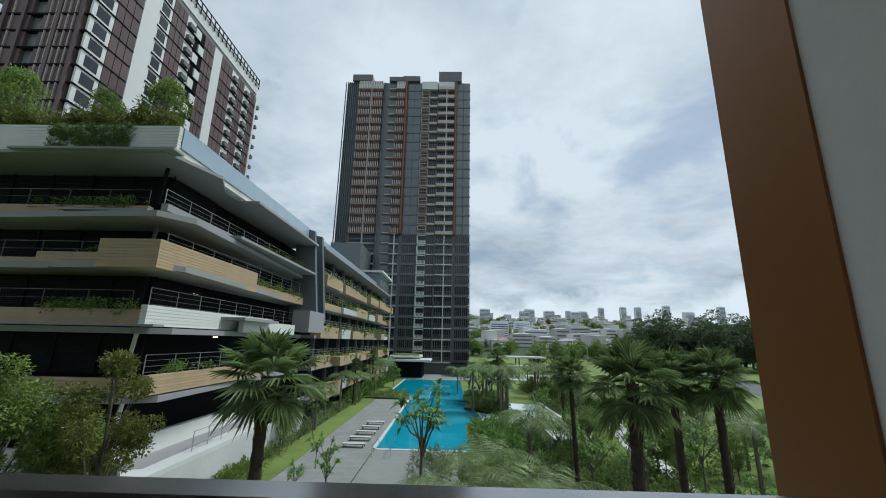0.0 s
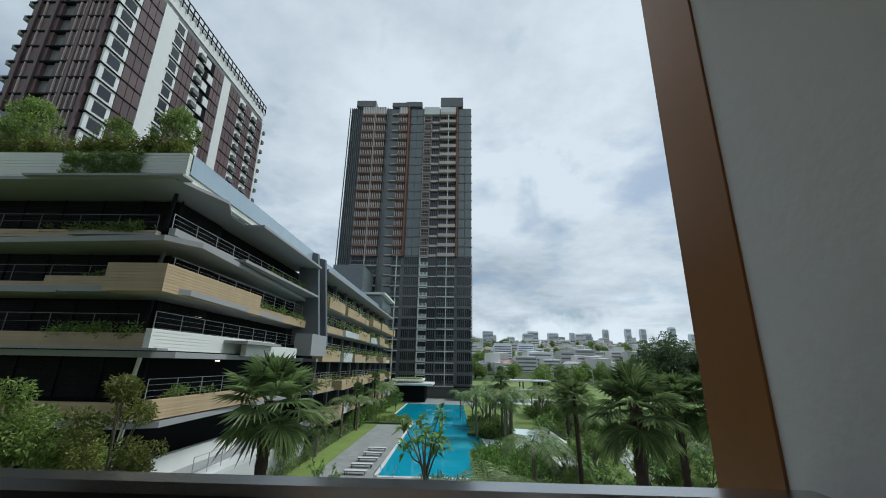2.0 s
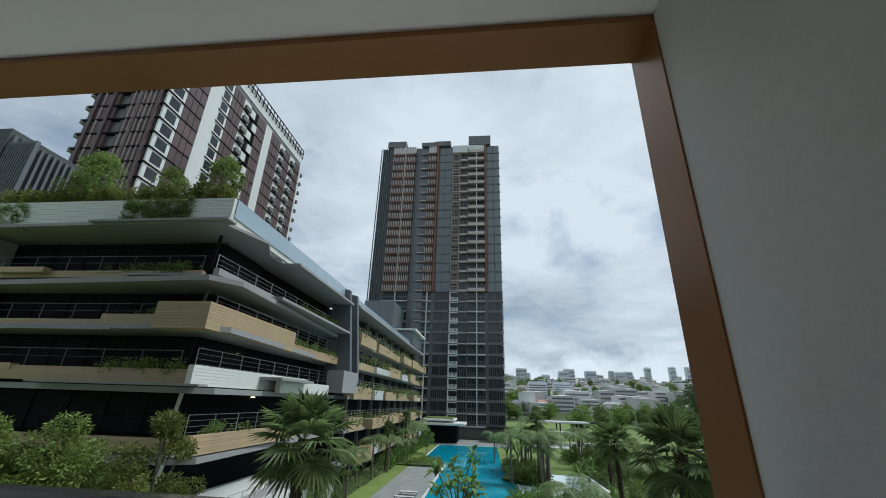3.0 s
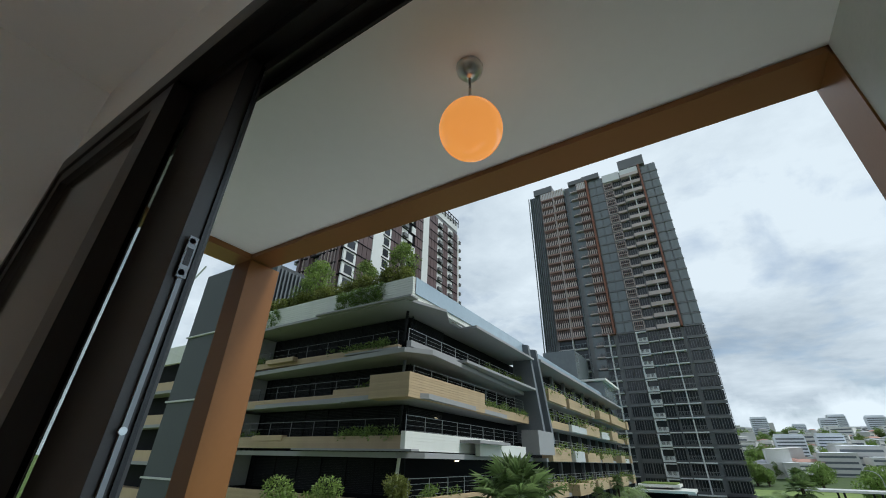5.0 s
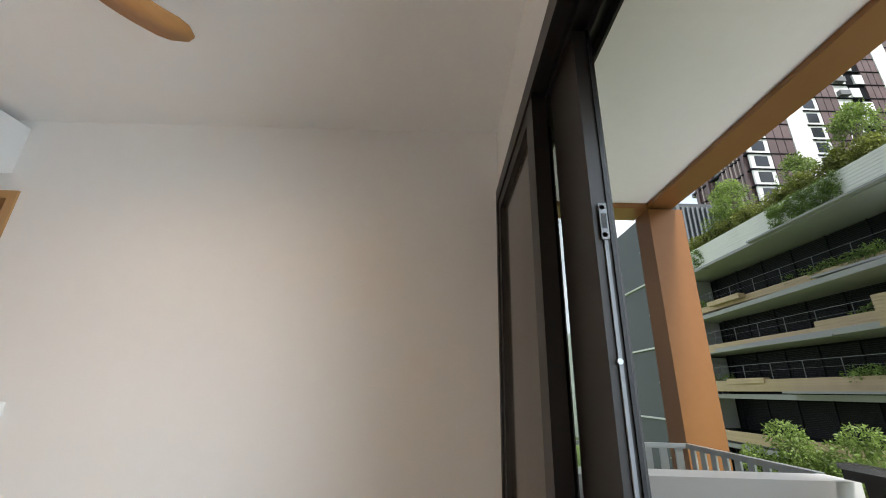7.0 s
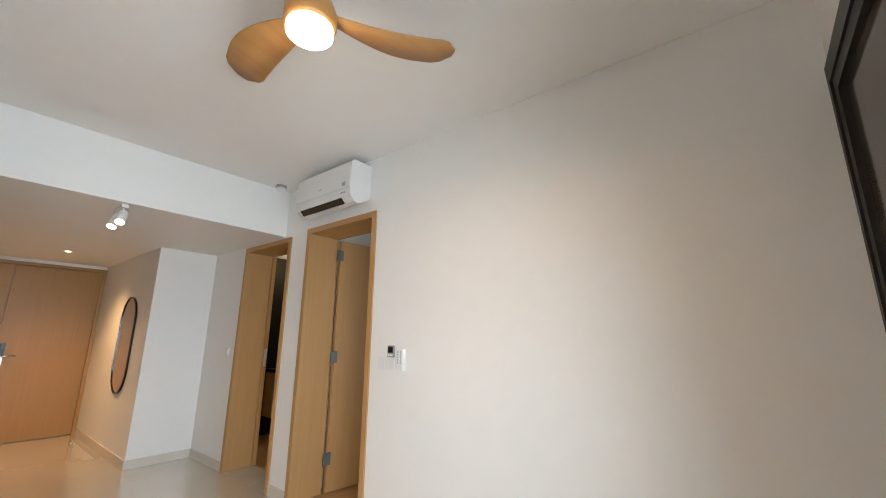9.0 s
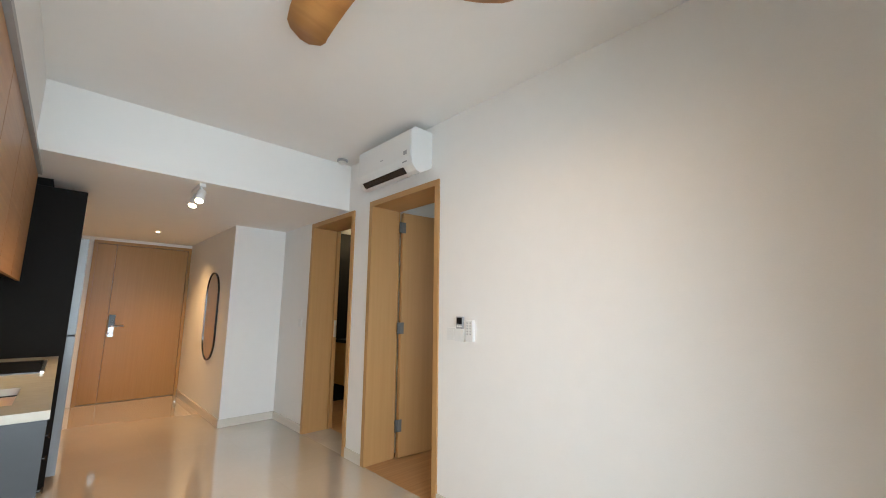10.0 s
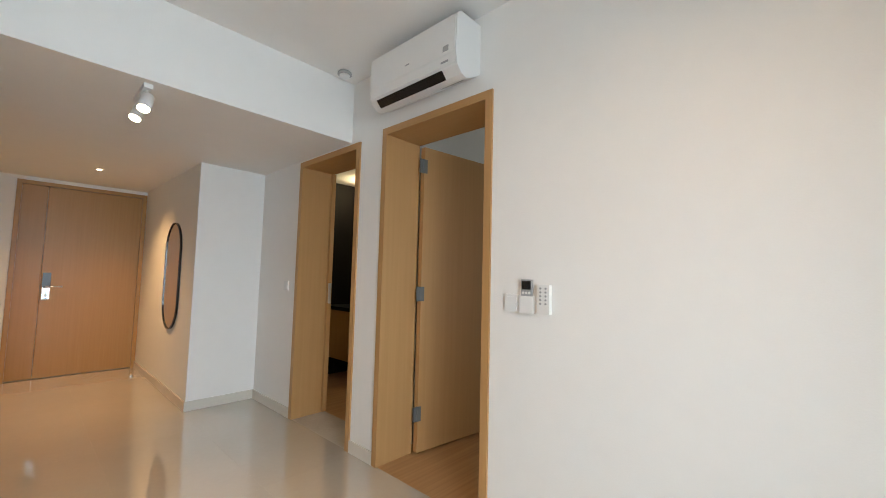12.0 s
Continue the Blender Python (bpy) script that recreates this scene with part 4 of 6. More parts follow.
col = thing("balcony_portal", "bronze painted metal portal framing the balcony opening", "portal frame", (BX, BY, 0), "", "structure")
slab("column", BX - 0.008, BX + 0.25, BY, BY + 0.10, -1.5, BZ, "bronze", col, "", 0.004)
slab("column", BX - 0.005, BX + 0.25, BY + 0.103, BY + 0.25, -1.5, BZ, "bronze", col, "", 0.004)
slab("beam", -1.46, BX + 0.25, BY, BY + 0.22, BZ - 0.036, BZ - 0.001, "bronze", col, "", 0.003)
slab("beam", -1.46, -1.208, -0.6, BY - 0.002, BZ - 0.05, BZ - 0.001, "bronze", col, "", 0.003)
slab("column", -1.44, -1.208, BY, BY + 0.29, -1.5, BZ - 0.052, "bronze", col, "", 0.004)
slab("parapet", -1.46, BX + 0.25, BY + 0.06, BY + 0.25, -1.5, -0.2, "bronze", col)

# the apartment building around the flat, unseen; its grey darkens the left column
wall_boxes("wall_facade", [
    (-26, -3.302, -8.5, 0.14, GZ, 34), (X_R + 0.32, 26, -8.5, 0.14, GZ, 34),
    (-3.302, X_R + 0.32, -8.5, -0.7, BZ + 0.21, 34), (-3.302, X_R + 0.32, -8.5, 0.14, GZ, -0.26)], "greywall", "unseen grey mass of the apartment building that darkens the balcony column")

# hanging globe lamp
GX, GY = 1.272, 0.80
gl = thing("pendant_lamp", "orange-glowing opal globe lamp on a short chrome stem", "pendant lamp", (GX, GY, BZ))
bm = bmesh.new()
lathe(bm, [(0.055, -0.001), (0.06, -0.006), (0.056, -0.03), (0.035, -0.06), (0.012, -0.075)], GX, GY, BZ, 36)
part("ceiling_rose", bm, "steel", gl, "chrome rose", 0, True)
bm = bmesh.new()
tube(bm, [(GX, GY, BZ - 0.07), (GX, GY, BZ - 0.28)], 0.006, 12)
part("stem", bm, "steel", gl, "", 0, True)
bm = bmesh.new()
bmesh.ops.create_uvsphere(bm, u_segments=48, v_segments=24, radius=0.127)
bmesh.ops.translate(bm, verts=bm.verts, vec=(GX, GY, BZ - 0.375))
part("globe", bm, "globe", gl, "opal glass globe glowing orange", 0, True)

# front rail with glass
rail = thing("balcony_railing", "dark metal balcony railing with clear glass panels", "railing", (0.05, 1.36, -0.02))
RZ = 1.06
slab("handrail", 0.05, BX - 0.002, 1.335, 1.40, RZ - 0.022, RZ, "rail_top", rail, "", 0.003)
slab("rail_web", 0.05, BX - 0.004, 1.350, 1.390, RZ - 0.06, RZ - 0.022, "darkmetal", rail)
for x in (0.16, 0.76, 1.36, 1.96, 2.55):
    slab("post", x - 0.03, x + 0.03, 1.350, 1.388, -0.02, RZ - 0.06, "darkmetal", rail, "", 0.003)
for x0, x1 in ((0.195, 0.725), (0.795, 1.325), (1.395, 1.925), (1.995, 2.515)):
    g = slab("glass_panel", x0, x1, 1.363, 1.375, 0.08, RZ - 0.075, "glass", rail, "clear glass panel")
    g.visible_shadow = False
slab("bottom_rail", 0.05, BX - 0.004, 1.352, 1.386, 0.03, 0.07, "darkmetal", rail)

# white dividing parapet and the ledge rail beyond
struct("parapet_wall", -0.12, 0.045, 0.171, 1.42, -0.2, 0.99, "paint", "low white parapet beside the ledge", "wall", 0.004)
struct("ledge_floor", -1.2, -0.121, -0.6, 1.5, -0.25, -0.05, "concrete", "concrete service ledge", "floor")
lr = thing("ledge_railing", "galvanised metal ledge railing with flat upright bars", "railing", (-1.1, 1.42, -0.05))
LZ = 0.995
bm = bmesh.new()
box(bm, -1.15, -0.13, 1.40, 1.435, LZ - 0.03, LZ)
part("top_rail", bm, "galv", lr, "", 0.006)
slab("top_rail", -1.15, -1.115, -0.5, 1.399, LZ - 0.03, LZ, "galv", lr, "", 0.006)
slab("bottom_rail", -1.15, -0.13, 1.405, 1.43, 0.05, 0.075, "galv", lr)
slab("bottom_rail", -1.145, -1.12, -0.5, 1.404, 0.05, 0.075, "galv", lr)
for k in range(10):
    x = -1.10 + k * 0.105
    slab("baluster", x, x + 0.05, 1.412, 1.424, 0.075, LZ - 0.03, "galv", lr)
for k in range(17):
    y = 1.33 - k * 0.105
    slab("baluster", -1.139, -1.127, y, y + 0.05, 0.075, LZ - 0.03, "galv", lr)

# ---- ground outdoors ----


def flat(name, pts, z, material, label, category, kind="structure", depth=0.6):
    bm = bmesh.new()
    prism(bm, pts, z - depth, z)
    ob = part(name, bm, material)
    return tagged(ob, label, category, "", kind)


def rect(x0, x1, y0, y1):
    return [(x0, y0), (x1, y0), (x1, y1), (x0, y1)]


flat("ground", rect(-1500, 1500, -300, 3000), GZ - 0.05, "lawn", "wide green ground reaching the horizon", "ground")
# unseen pale sheet, added to throw light up at the balcony ceiling
flat("bounce_paving", rect(-9.0, 40, 0.2, 8.9), GZ + 0.02, "paving_w", "unseen pale paving added to bounce light up to the balcony", "pavement")
flat("planting_bed_left", rect(-16, -11.6, 12, 66), GZ + 0.02, "soil", "dark planting bed along the car park", "planting bed")
flat("lawn_strip", rect(-11.6, -9.4, 12, 66), GZ + 0.04, "lawn", "mown grass strip beside the pool deck", "lawn")
deck = flat("pool_deck", rect(-9.4, -4.3, 20, 64), GZ + 0.0, "paving", "grey stone pool deck", "pavement")
flat("pool_end_deck", rect(-10, 8, 97, 112), GZ + 0.03, "paving", "grey stone terrace at the pool end", "pavement")
flat("planting_bed_far", rect(-12.5, -4.9, 64.2, 70), GZ + 0.25, "soil", "raised planting bed beside the pool", "planting bed")
flat("planting_bed_near", rect(-4.3, 17, 9, 35.5), GZ + 0.05, "soil", "planted bed of palms below the balcony", "planting bed")
flat("planting_bed_mid", rect(3.9, 14.5, 35.6, 47.5), GZ + 0.05, "soil", "planted bed beside the pool", "planting bed")
flat("planting_bed_right", rect(15.8, 22, 55, 86), GZ + 0.05, "soil", "planted bed between the pools and the lawn", "planting bed")
pool = thing("swimming_pool", "long turquoise swimming pool with a pale coping", "pool", (-4.5, 36, GZ), "", "structure")
bm = bmesh.new()
prism(bm, [(-4.2, 36), (3.6, 36), (3.6, 47), (5.4, 49), (5.4, 62), (4.2, 66), (4.2, 96.5), (-8.5, 96.5), (-8.5, 72), (-4.5, 68)], GZ - 0.3, GZ + 0.03)
part("water", bm, "water", pool, "turquoise pool water")
for b in ((-4.5, -4.2, 36, 68), (-4.2, 3.9, 35.6, 36), (-8.8, -8.5, 72, 96.8), (-8.5, 4.5, 96.5, 96.9)):
    slab("coping", *b, GZ - 0.2, GZ + 0.06, "paving_w", pool, "", 0.02)
sh = thing("shallow_pool", "shallow pale wading pool with a white ledge", "pool", (6, 46, GZ), "", "structure")
bm = bmesh.new()
prism(bm, [(5.6, 48), (15.5, 48), (15.0, 62), (9.6, 63), (9.6, 52), (5.6, 54)], GZ - 0.3, GZ + 0.04)
part("water", bm, "shallow", sh, "pale shallow water")
for b in ((5.4, 5.65, 48, 54), (15.2, 15.6, 48, 62)):
    slab("coping", *b, GZ - 0.2, GZ + 0.09, "paving_w", sh, "", 0.02)
flat("pool_island", [(3.8, 56), (9.5, 52), (9.5, 68), (5.5, 70)], GZ + 0.35, "soil", "planted island beside the pool", "planting bed")
flat("garden_path", [(14.5, 22), (16.5, 22), (19.5, 40), (24, 60), (22.3, 60), (17.6, 40)], GZ + 0.01, "paving_w", "pale curving garden path", "path")
flat("road", [(52, 60), (60, 56), (100, 150), (92, 155)], GZ + 0.0, "asphalt", "grey road beyond the lawn", "road")
flat("far_path", [(30, 50), (31, 50), (60, 128), (58.5, 128)], GZ + 0.0, "paving_w", "pale path across the lawn", "path")
flat("entry_terrace", rect(-4.2, 2.5, 20, 35.4), GZ + 0.07, "paving", "grey stone terrace before the pool", "pavement")

# paving slabs of the deck
DS = 300
src = None
k = 0
for j in range(34):
    for i in range(6):
        if k >= DS:
            break
        x, y = -9.36 + i * 0.845, 24.0 + j * 1.18
        if src is None:
            bm = bmesh.new()
            box(bm, -0.415, 0.415, -0.585, 0.585, 0, 0.012)
            src = part("paving_slab", bm, "paving", deck)
            src.location = (x + 0.42, y + 0.59, GZ)
        else:
            share("paving_slab", src, deck, (x + 0.42, y + 0.59, GZ + 0.0008 * ((i * 7 + j * 3) % 4)))
        k += 1

# ---- car park podium, block by the corner ----
LV = (-4.1, -0.65, 2.85, 6.28, 9.1)
cp = thing("car_park_building", "multi-storey car park with planted tan and white cladding bands", "building", (-14, 21, GZ))
# solid block, its near-black colour is the shade between the decks
slab("core", -33, -16.6, 24.2, 98, GZ, 11.34, "darkvoid", cp, "near-black block painted as the shade inside the decks")
# wedge-shaped slabs
for i, z in enumerate((LV[0], LV[1], LV[2], LV[3], LV[4])):
    bm = bmesh.new()
    e = (0.0, 0.2, 0.4, 0.7, 1.0)[i]
    prism(bm, [(-36, 22.2), (-15.2 + e, 21.6 - e * 0.9), (-13.6 + e * 0.6, 22.3), (-14.4, 44), (-16.8, 44), (-36, 26)], z - 1.5 + 0.0, z - 1.18)
    part("floor_slab", bm, "soffit", cp, "grey floor slab")
bm = bmesh.new()
prism(bm, [(-33, 21.0), (-14.5, 20.8), (-13.3, 24.5), (-14.5, 27.0), (-14.5, 44.6), (-16.8, 44.6), (-33, 26)], 11.36, 11.56)
part("roof_slab", bm, "soffit", cp, "grey roof slab with a pointed corner")


def boards(name, x0, x1, y0, y1, z0, z1, material, parent, axis, step=0.18, label=""):
    """A cladding band of separate horizontal boards with open joints."""
    back = slab(name, x0 + 0.03, x1 - 0.03, y0 + 0.03, y1 - 0.03, z0, z1, material, parent, label)
    n = max(1, round((z1 - z0) / step))
    h = (z1 - z0) / n
    first = None
    for k in range(n):
        if first is None:
            first = slab("board", x0, x1, y0, y1, z0 + 0.012, z0 + h - 0.012, material, back)
        else:
            share("board", first, back, (0, 0, k * h))
    return back


# roof parapet
boards("parapet", -33, -14.2, 21.2, 21.5, 11.58, 13.3, "white_clad", cp, 0, 0.2, "white boarded roof parapet")
boards("parapet", -14.5, -14.2, 21.5, 44, 11.6, 12.2, "white_clad", cp, 1, 0.2, "white boarded roof parapet")
slab("glass_parapet", -14.16, -14.12, 21.5, 44, 12.0, 13.3, "glass_blue", cp, "bluish glass parapet")
# south side bands
boards("planter_band", -33, -15.8, 22.0, 22.4, 8.15, 8.62, "tan_clad", cp, 0, 0.16)
boards("planter_band", -33, -19.2, 21.9, 22.3, 4.85, 5.45, "tan_clad", cp, 0, 0.16)
boards("planter_band", -21.4, -16.9, 21.7, 22.1, 4.85, 5.75, "tan_clad", cp, 0, 0.16)
boards("corner_box", -16.9, -13.6, 20.6, 21.8, 4.75, 6.28, "tan_clad", cp, 0, 0.17, "tan boarded corner box")
boards("planter_band", -33, -14.6, 21.6, 22.0, 1.85, 2.62, "tan_clad", cp, 0, 0.16)
boards("planter_band", -33, -15.2, 21.8, 22.2, -1.65, -0.95, "tan_clad", cp, 0, 0.16)
boards("planter_band", -33, -15.8, 21.9, 22.3, -5.2, -4.5, "concrete", cp, 0, 0.3)
# east side bands
boards("planter_band", -14.9, -14.5, 21.8, 32, 8.25, 8.7, "soffit", cp, 1, 0.3)
boards("planter_band", -14.9, -14.5, 30, 43.5, 8.2, 8.9, "tan_clad", cp, 1, 0.16)
boards("planter_band", -14.0, -13.6, 21.8, 31.4, 4.75, 6.28, "tan_clad", cp, 1, 0.17)
boards("planter_band", -14.4, -14.0, 31.4, 43.5, 4.75, 5.5, "tan_clad", cp, 1, 0.17)
boards("white_band", -14.45, -14.1, 21.2, 36, 1.75, 2.85, "white_clad", cp, 1, 0.18)
boards("white_band", -13.6, -13.2, 29.5, 39, 1.6, 2.5, "white_clad", cp, 1, 0.18)
boards("planter_band", -14.0, -13.6, 21.6, 34, -1.75, -0.75, "tan_clad", cp, 1, 0.17)
slab("canopy", -14.4, -12.4, 28.0, 33.5, 2.42, 2.62, "soffit", cp)
slab("canopy", -14.8, -13.0, 29.0, 43.0, 11.3, 11.5, "soffit", cp)
slab("canopy", -14.8, -12.9, 27.0, 42.5, 8.0, 8.2, "soffit", cp)
slab("grey_box", -13.9, -12.2, 40, 44.6, 1.9, 4.0, "soffit", cp, "pale grey projecting box")
# slanting blade wall between the blocks
bm = bmesh.new()
for xa, xb, ya, yb in ((-15.4, -12.9, 42.6, 43.2), (-15.4, -12.9, 45.2, 45.8)):
    v = [bm.verts.new(p) for p in ((xa, ya, 3.0), (xb + 0.5, ya, 3.0), (xb + 0.5, yb, 3.0), (xa, yb, 3.0), (xa, ya, 13.4), (xb - 0.6, ya, 13.0), (xb - 0.6, yb, 13.0), (xa, yb, 13.4))]
    for f in ((3, 2, 1, 0), (4, 5, 6, 7), (0, 1, 5, 4), (1, 2, 6, 5), (2, 3, 7, 6), (3, 0, 4, 7)):
        bm.faces.new([v[i] for i in f])
part("blade_wall", bm, "greywall", cp, "leaning grey blade walls")

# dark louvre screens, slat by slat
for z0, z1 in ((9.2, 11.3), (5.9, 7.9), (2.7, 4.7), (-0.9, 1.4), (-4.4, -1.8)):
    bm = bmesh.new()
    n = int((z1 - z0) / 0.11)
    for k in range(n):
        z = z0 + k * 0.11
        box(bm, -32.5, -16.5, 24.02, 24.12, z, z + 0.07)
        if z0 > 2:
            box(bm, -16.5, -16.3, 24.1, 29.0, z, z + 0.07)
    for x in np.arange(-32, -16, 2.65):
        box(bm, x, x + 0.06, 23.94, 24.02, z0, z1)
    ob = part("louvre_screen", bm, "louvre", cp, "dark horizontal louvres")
    ob["kind"] = "stuff"
# columns at the corner
for z0, z1, cm in ((-4.3, -1.9, "white_clad"), (-0.9, 1.4, "white_clad"), (2.7, 4.6, "louvre"), (5.5, 7.7, "greywall"), (9.1, 11.75, "louvre"), (GZ, -5.4, "white_clad")):
    bm = bmesh.new()
    tube(bm, [(-16.1, 23.0, z0), (-15.75, 22.9, z1)], 0.11, 10)
    part("column", bm, cm, cp)
# grey plates under the parapet and the bands
for x0, x1, y0, y1, z in ((-23.4, -13.8, 20.5, 21.4, 11.44), (-33, -29.0, 20.9, 21.6, 11.3), (-20, -15.0, 21.0, 22.0, 8.0), (-24, -13.4, 20.9, 21.7, 1.72), (-27, -20, 21.2, 21.9, 4.72)):
    slab("edge_plate", x0, x1, y0, y1, z, z + 0.12, "soffit", cp)
for x0, z in ((-26.5, 8.62), (-26.0, 2.62)):
    boards("notch_box", x0 - 3.6, x0, 21.5, 22.0, z - 0.25, z + 0.12, "tan_clad", cp, 0, 0.18)
# pale back wall panels of the decks
for z0, z1 in ((9.1, 11.7), (5.5, 7.8), (2.7, 4.6), (-0.9, 1.4)):
    slab("end_wall", -34.0, -33.0, 22.6, 24.3, z0, z1, "concrete", cp)
# lit tail of the deck lamps
for x, y, z in ((-16.55, 28.2, 4.2), (-16.55, 31.5, 1.2)):
    slab("deck_lamp", x, x + 0.03, y, y + 0.6, z, z + 0.08, "strip", cp, "small lit deck lamp")
# railings
RAILS = ((-33, -16, 22.2, 22.2, 8.6), (-33, -17, 22.1, 22.1, 5.4), (-33, -15.5, 21.8, 21.8, 2.6), (-14.9, -14.9, 22, 42, 8.6), (-14.3, -14.3, 22, 42, 5.9), (-14.7, -14.7, 22, 42, 2.8), (-14.3, -14.3, 22, 36, -0.8))
for x0, x1, y0, y1, z in RAILS:
    bm = bmesh.new()
    L = math.hypot(x1 - x0, y1 - y0)
    n = int(L / 2.2)
    for k in range(n + 1):
        u = k / n
        xx, yy = x0 + (x1 - x0) * u, y0 + (y1 - y0) * u
        tube(bm, [(xx, yy, z - 0.2), (xx, yy, z + 1.05)], 0.028, 5)
    for h in (1.05, 0.6) if y0 == y1 else (1.05, 0.75, 0.45, 0.15):
        tube(bm, [(x0, y0, z + h), (x1, y1, z + h)], 0.02 if h > 1 else 0.01, 5)
    part("railing", bm, "galv_d" if y0 == y1 else "galv", cp, "thin galvanised railing")

# ---- long block behind ----
cpb = thing("car_park_building", "long car park block with stepped tan planter boxes", "building", (-14, 47, GZ))
rng = random.Random(5)
# deck shade painted as one near-black solid
slab("core", -33, -15.4, 46.4, 99, GZ, 11.4, "darkvoid", cpb, "near-black block painted as the shade inside the decks")
for z in LV:
    slab("floor_slab", -16, -13.6, 46, 99, z - 1.55, z - 1.2, "soffit", cpb, "grey floor slab")
slab("roof_slab", -16, -13.2, 46, 99, 11.75, 12.05, "soffit", cpb)
slab("glass_parapet", -14.2, -14.15, 46.5, 96, 12.1, 13.2, "glass_blue", cpb, "bluish glass parapet")
for li, z in enumerate(LV):
    yy = 46.3 + rng.uniform(0, 3)
    while yy < 98:
        L = rng.uniform(3.5, 8.5)
        out = rng.choice((-13.5, -13.1, -12.6))
        h = rng.uniform(0.7, 1.5)
        boards("planter_box", -14.3, out, yy, min(yy + L, 99), z - 1.5, z - 1.5 + h, "tan_clad" if rng.random() < 0.85 else "concrete", cpb, 1, 0.22)
        yy += L + rng.choice((0.0, 0.0, 1.5, 3.0))
for z in LV[1:]:
    bm = bmesh.new()
    for h in (1.0, 0.7, 0.4):
        tube(bm, [(-13.9, 46.5, z - 0.3 + h), (-13.9, 98, z - 0.3 + h)], 0.02, 5)
    for k in range(24):
        tube(bm, [(-13.9, 46.8 + 2.2 * k, z - 0.5), (-13.9, 46.8 + 2.2 * k, z + 0.7)], 0.025, 5)
    part("railing", bm, "galv", cpb, "thin galvanised railing")
for k in range(9):
    bm = bmesh.new()
    box(bm, -15.5, -15.0, 50 + k * 5.6, 50.5 + k * 5.6, GZ, 11.7)
    part("column", bm, "greywall", cpb)
slab("rooftop_pavilion", -18.5, -13.5, 84, 96, 12.05, 15.4, "tw_side", cpb, "glazed roof pavilion")
slab("pavilion_roof", -19.2, -12.8, 83, 97, 15.4, 15.8, "white_clad", cpb)

# ramp and terrace in front of the car park
rp = thing("ramp_terrace", "white raised terrace and ramp wall below the car park", "terrace", (-14, 24, GZ))
slab("terrace_slab", -20, -12.6, 19.0, 34, -5.55, -5.3, "paving_w", rp, "", 0.02)
slab("ramp_wall", -12.9, -12.6, 19, 42, GZ, -5.55, "concrete", rp, "pale concrete wall")
slab("kerb_wall", -15.6, -15.2, 22.2, 34, -5.3, -4.2, "white_clad", rp)
for y0, y1 in ((25.5, 28.5), (31, 33.5)):
    bm = bmesh.new()
    for y in (y0, (y0 + y1) / 2, y1):
        tube(bm, [(-13.2, y, -5.3), (-13.2, y, -4.2)], 0.03, 6)
    for z in (-4.2, -4.55, -4.9):
        tube(bm, [(-13.2, y0, z), (-13.2, y1, z)], 0.025, 6)
    part("guard_rail", bm, "galv", rp, "galvanised guard rail")

# stair core and neighbouring block
sc = thing("stair_tower", "charcoal stair tower with vertical ribs and pale string courses", "building", (-40, 22, GZ))
slab("shaft", -46, -35.2, 22.0, 34, GZ, 20.5, "corewall", sc)
bm = bmesh.new()
for k in range(22):
    y = 22.2 + k * 0.5
    box(bm, -35.2, -34.9, y, y + 0.18, GZ, 20.0)
for k in range(12):
    box(bm, -35.1 + k * 0.22, -34.98 + k * 0.22, 22.1, 22.4, GZ, 19.3)
ob = part("rib_screen", bm, "greywall", sc, "vertical grey ribs")
ob["kind"] = "stuff"
for k, z in enumerate((16.5, 12.8, 9.4, 6.0, 2.6, -0.8, -4.2)):
    slab("string_course", -46.1 if k % 2 else -40, -35.0 if k % 2 else -37.5, 21.8, 22.05, z, z + 0.16, "concrete", sc)
nb = thing("neighbour_block", "pale neighbouring block with perforated panels and tan bands", "building", (-60, 26, GZ))
slab("wall", -95, -56, 30, 45, GZ, 15, "white_clad", nb)
# near-black mass in place of the shade behind the balcony bands
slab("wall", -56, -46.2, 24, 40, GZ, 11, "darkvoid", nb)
for z in (8.4, 5.0, 1.6, -1.8):
    slab("balcony_band", -56.5, -46.3, 22.6, 24, z - 1, z, "tan_clad", nb)
    slab("floor_slab", -57, -46.2, 22.2, 24.4, z - 1.3, z - 1.0, "soffit", nb)
for k in range(5):
    for j in range(6):
        slab("window", -92 + j * 6, -89 + j * 6, 29.95, 30.02, 11.5 - k * 3.6, 13.3 - k * 3.6, "darkvoid", nb)
boards("roof_parapet", -56, -46.4, 22.5, 22.9, 10.4, 12.4, "white_clad", nb, 0)

# ---- far tower straight ahead ----
TY, T0, T1, TTOP = 113.0, -34.0, 7.1, 84.5
FH = 3.06
tw = thing("apartment_tower", "tall dark apartment tower with brown slatted and white balconies", "building", (-14, TY, GZ))
slab("core", T0 + 0.6, T1 - 0.4, TY + 1.5, TY + 20, GZ, TTOP, "tw_dark", tw, "dark grey tower body")
NF = int((TTOP - GZ) / FH)
# crown blocks
for x0, x1, top in ((-31.7, -25.2, 86.8), (-19.6, -14.9, 86.0), (-15.0, -9.5, 86.3), (-3.3, 4.2, 88.0)):
    slab("roof_block", x0, x1, TY + 0.3, TY + 8, TTOP, top, "tw_dark", tw)
BAYS = ((T0, -29.6, "rib"), (-29.4, -21.5, "slat"), (-21.2, -20.1, "rib"), (-19.9, -17.2, "aircon"), (-17.0, -14.2, "slat"), (-14.0, -13.5, "fin"), (-13.3, -8.9, "window"), (-8.7, -6.1, "ledge"), (-6.0, -3.6, "bay"), (-3.3, 1.9, "balcony"), (2.1, 2.6, "fin"), (2.7, 7.1, "window"))
made = {}


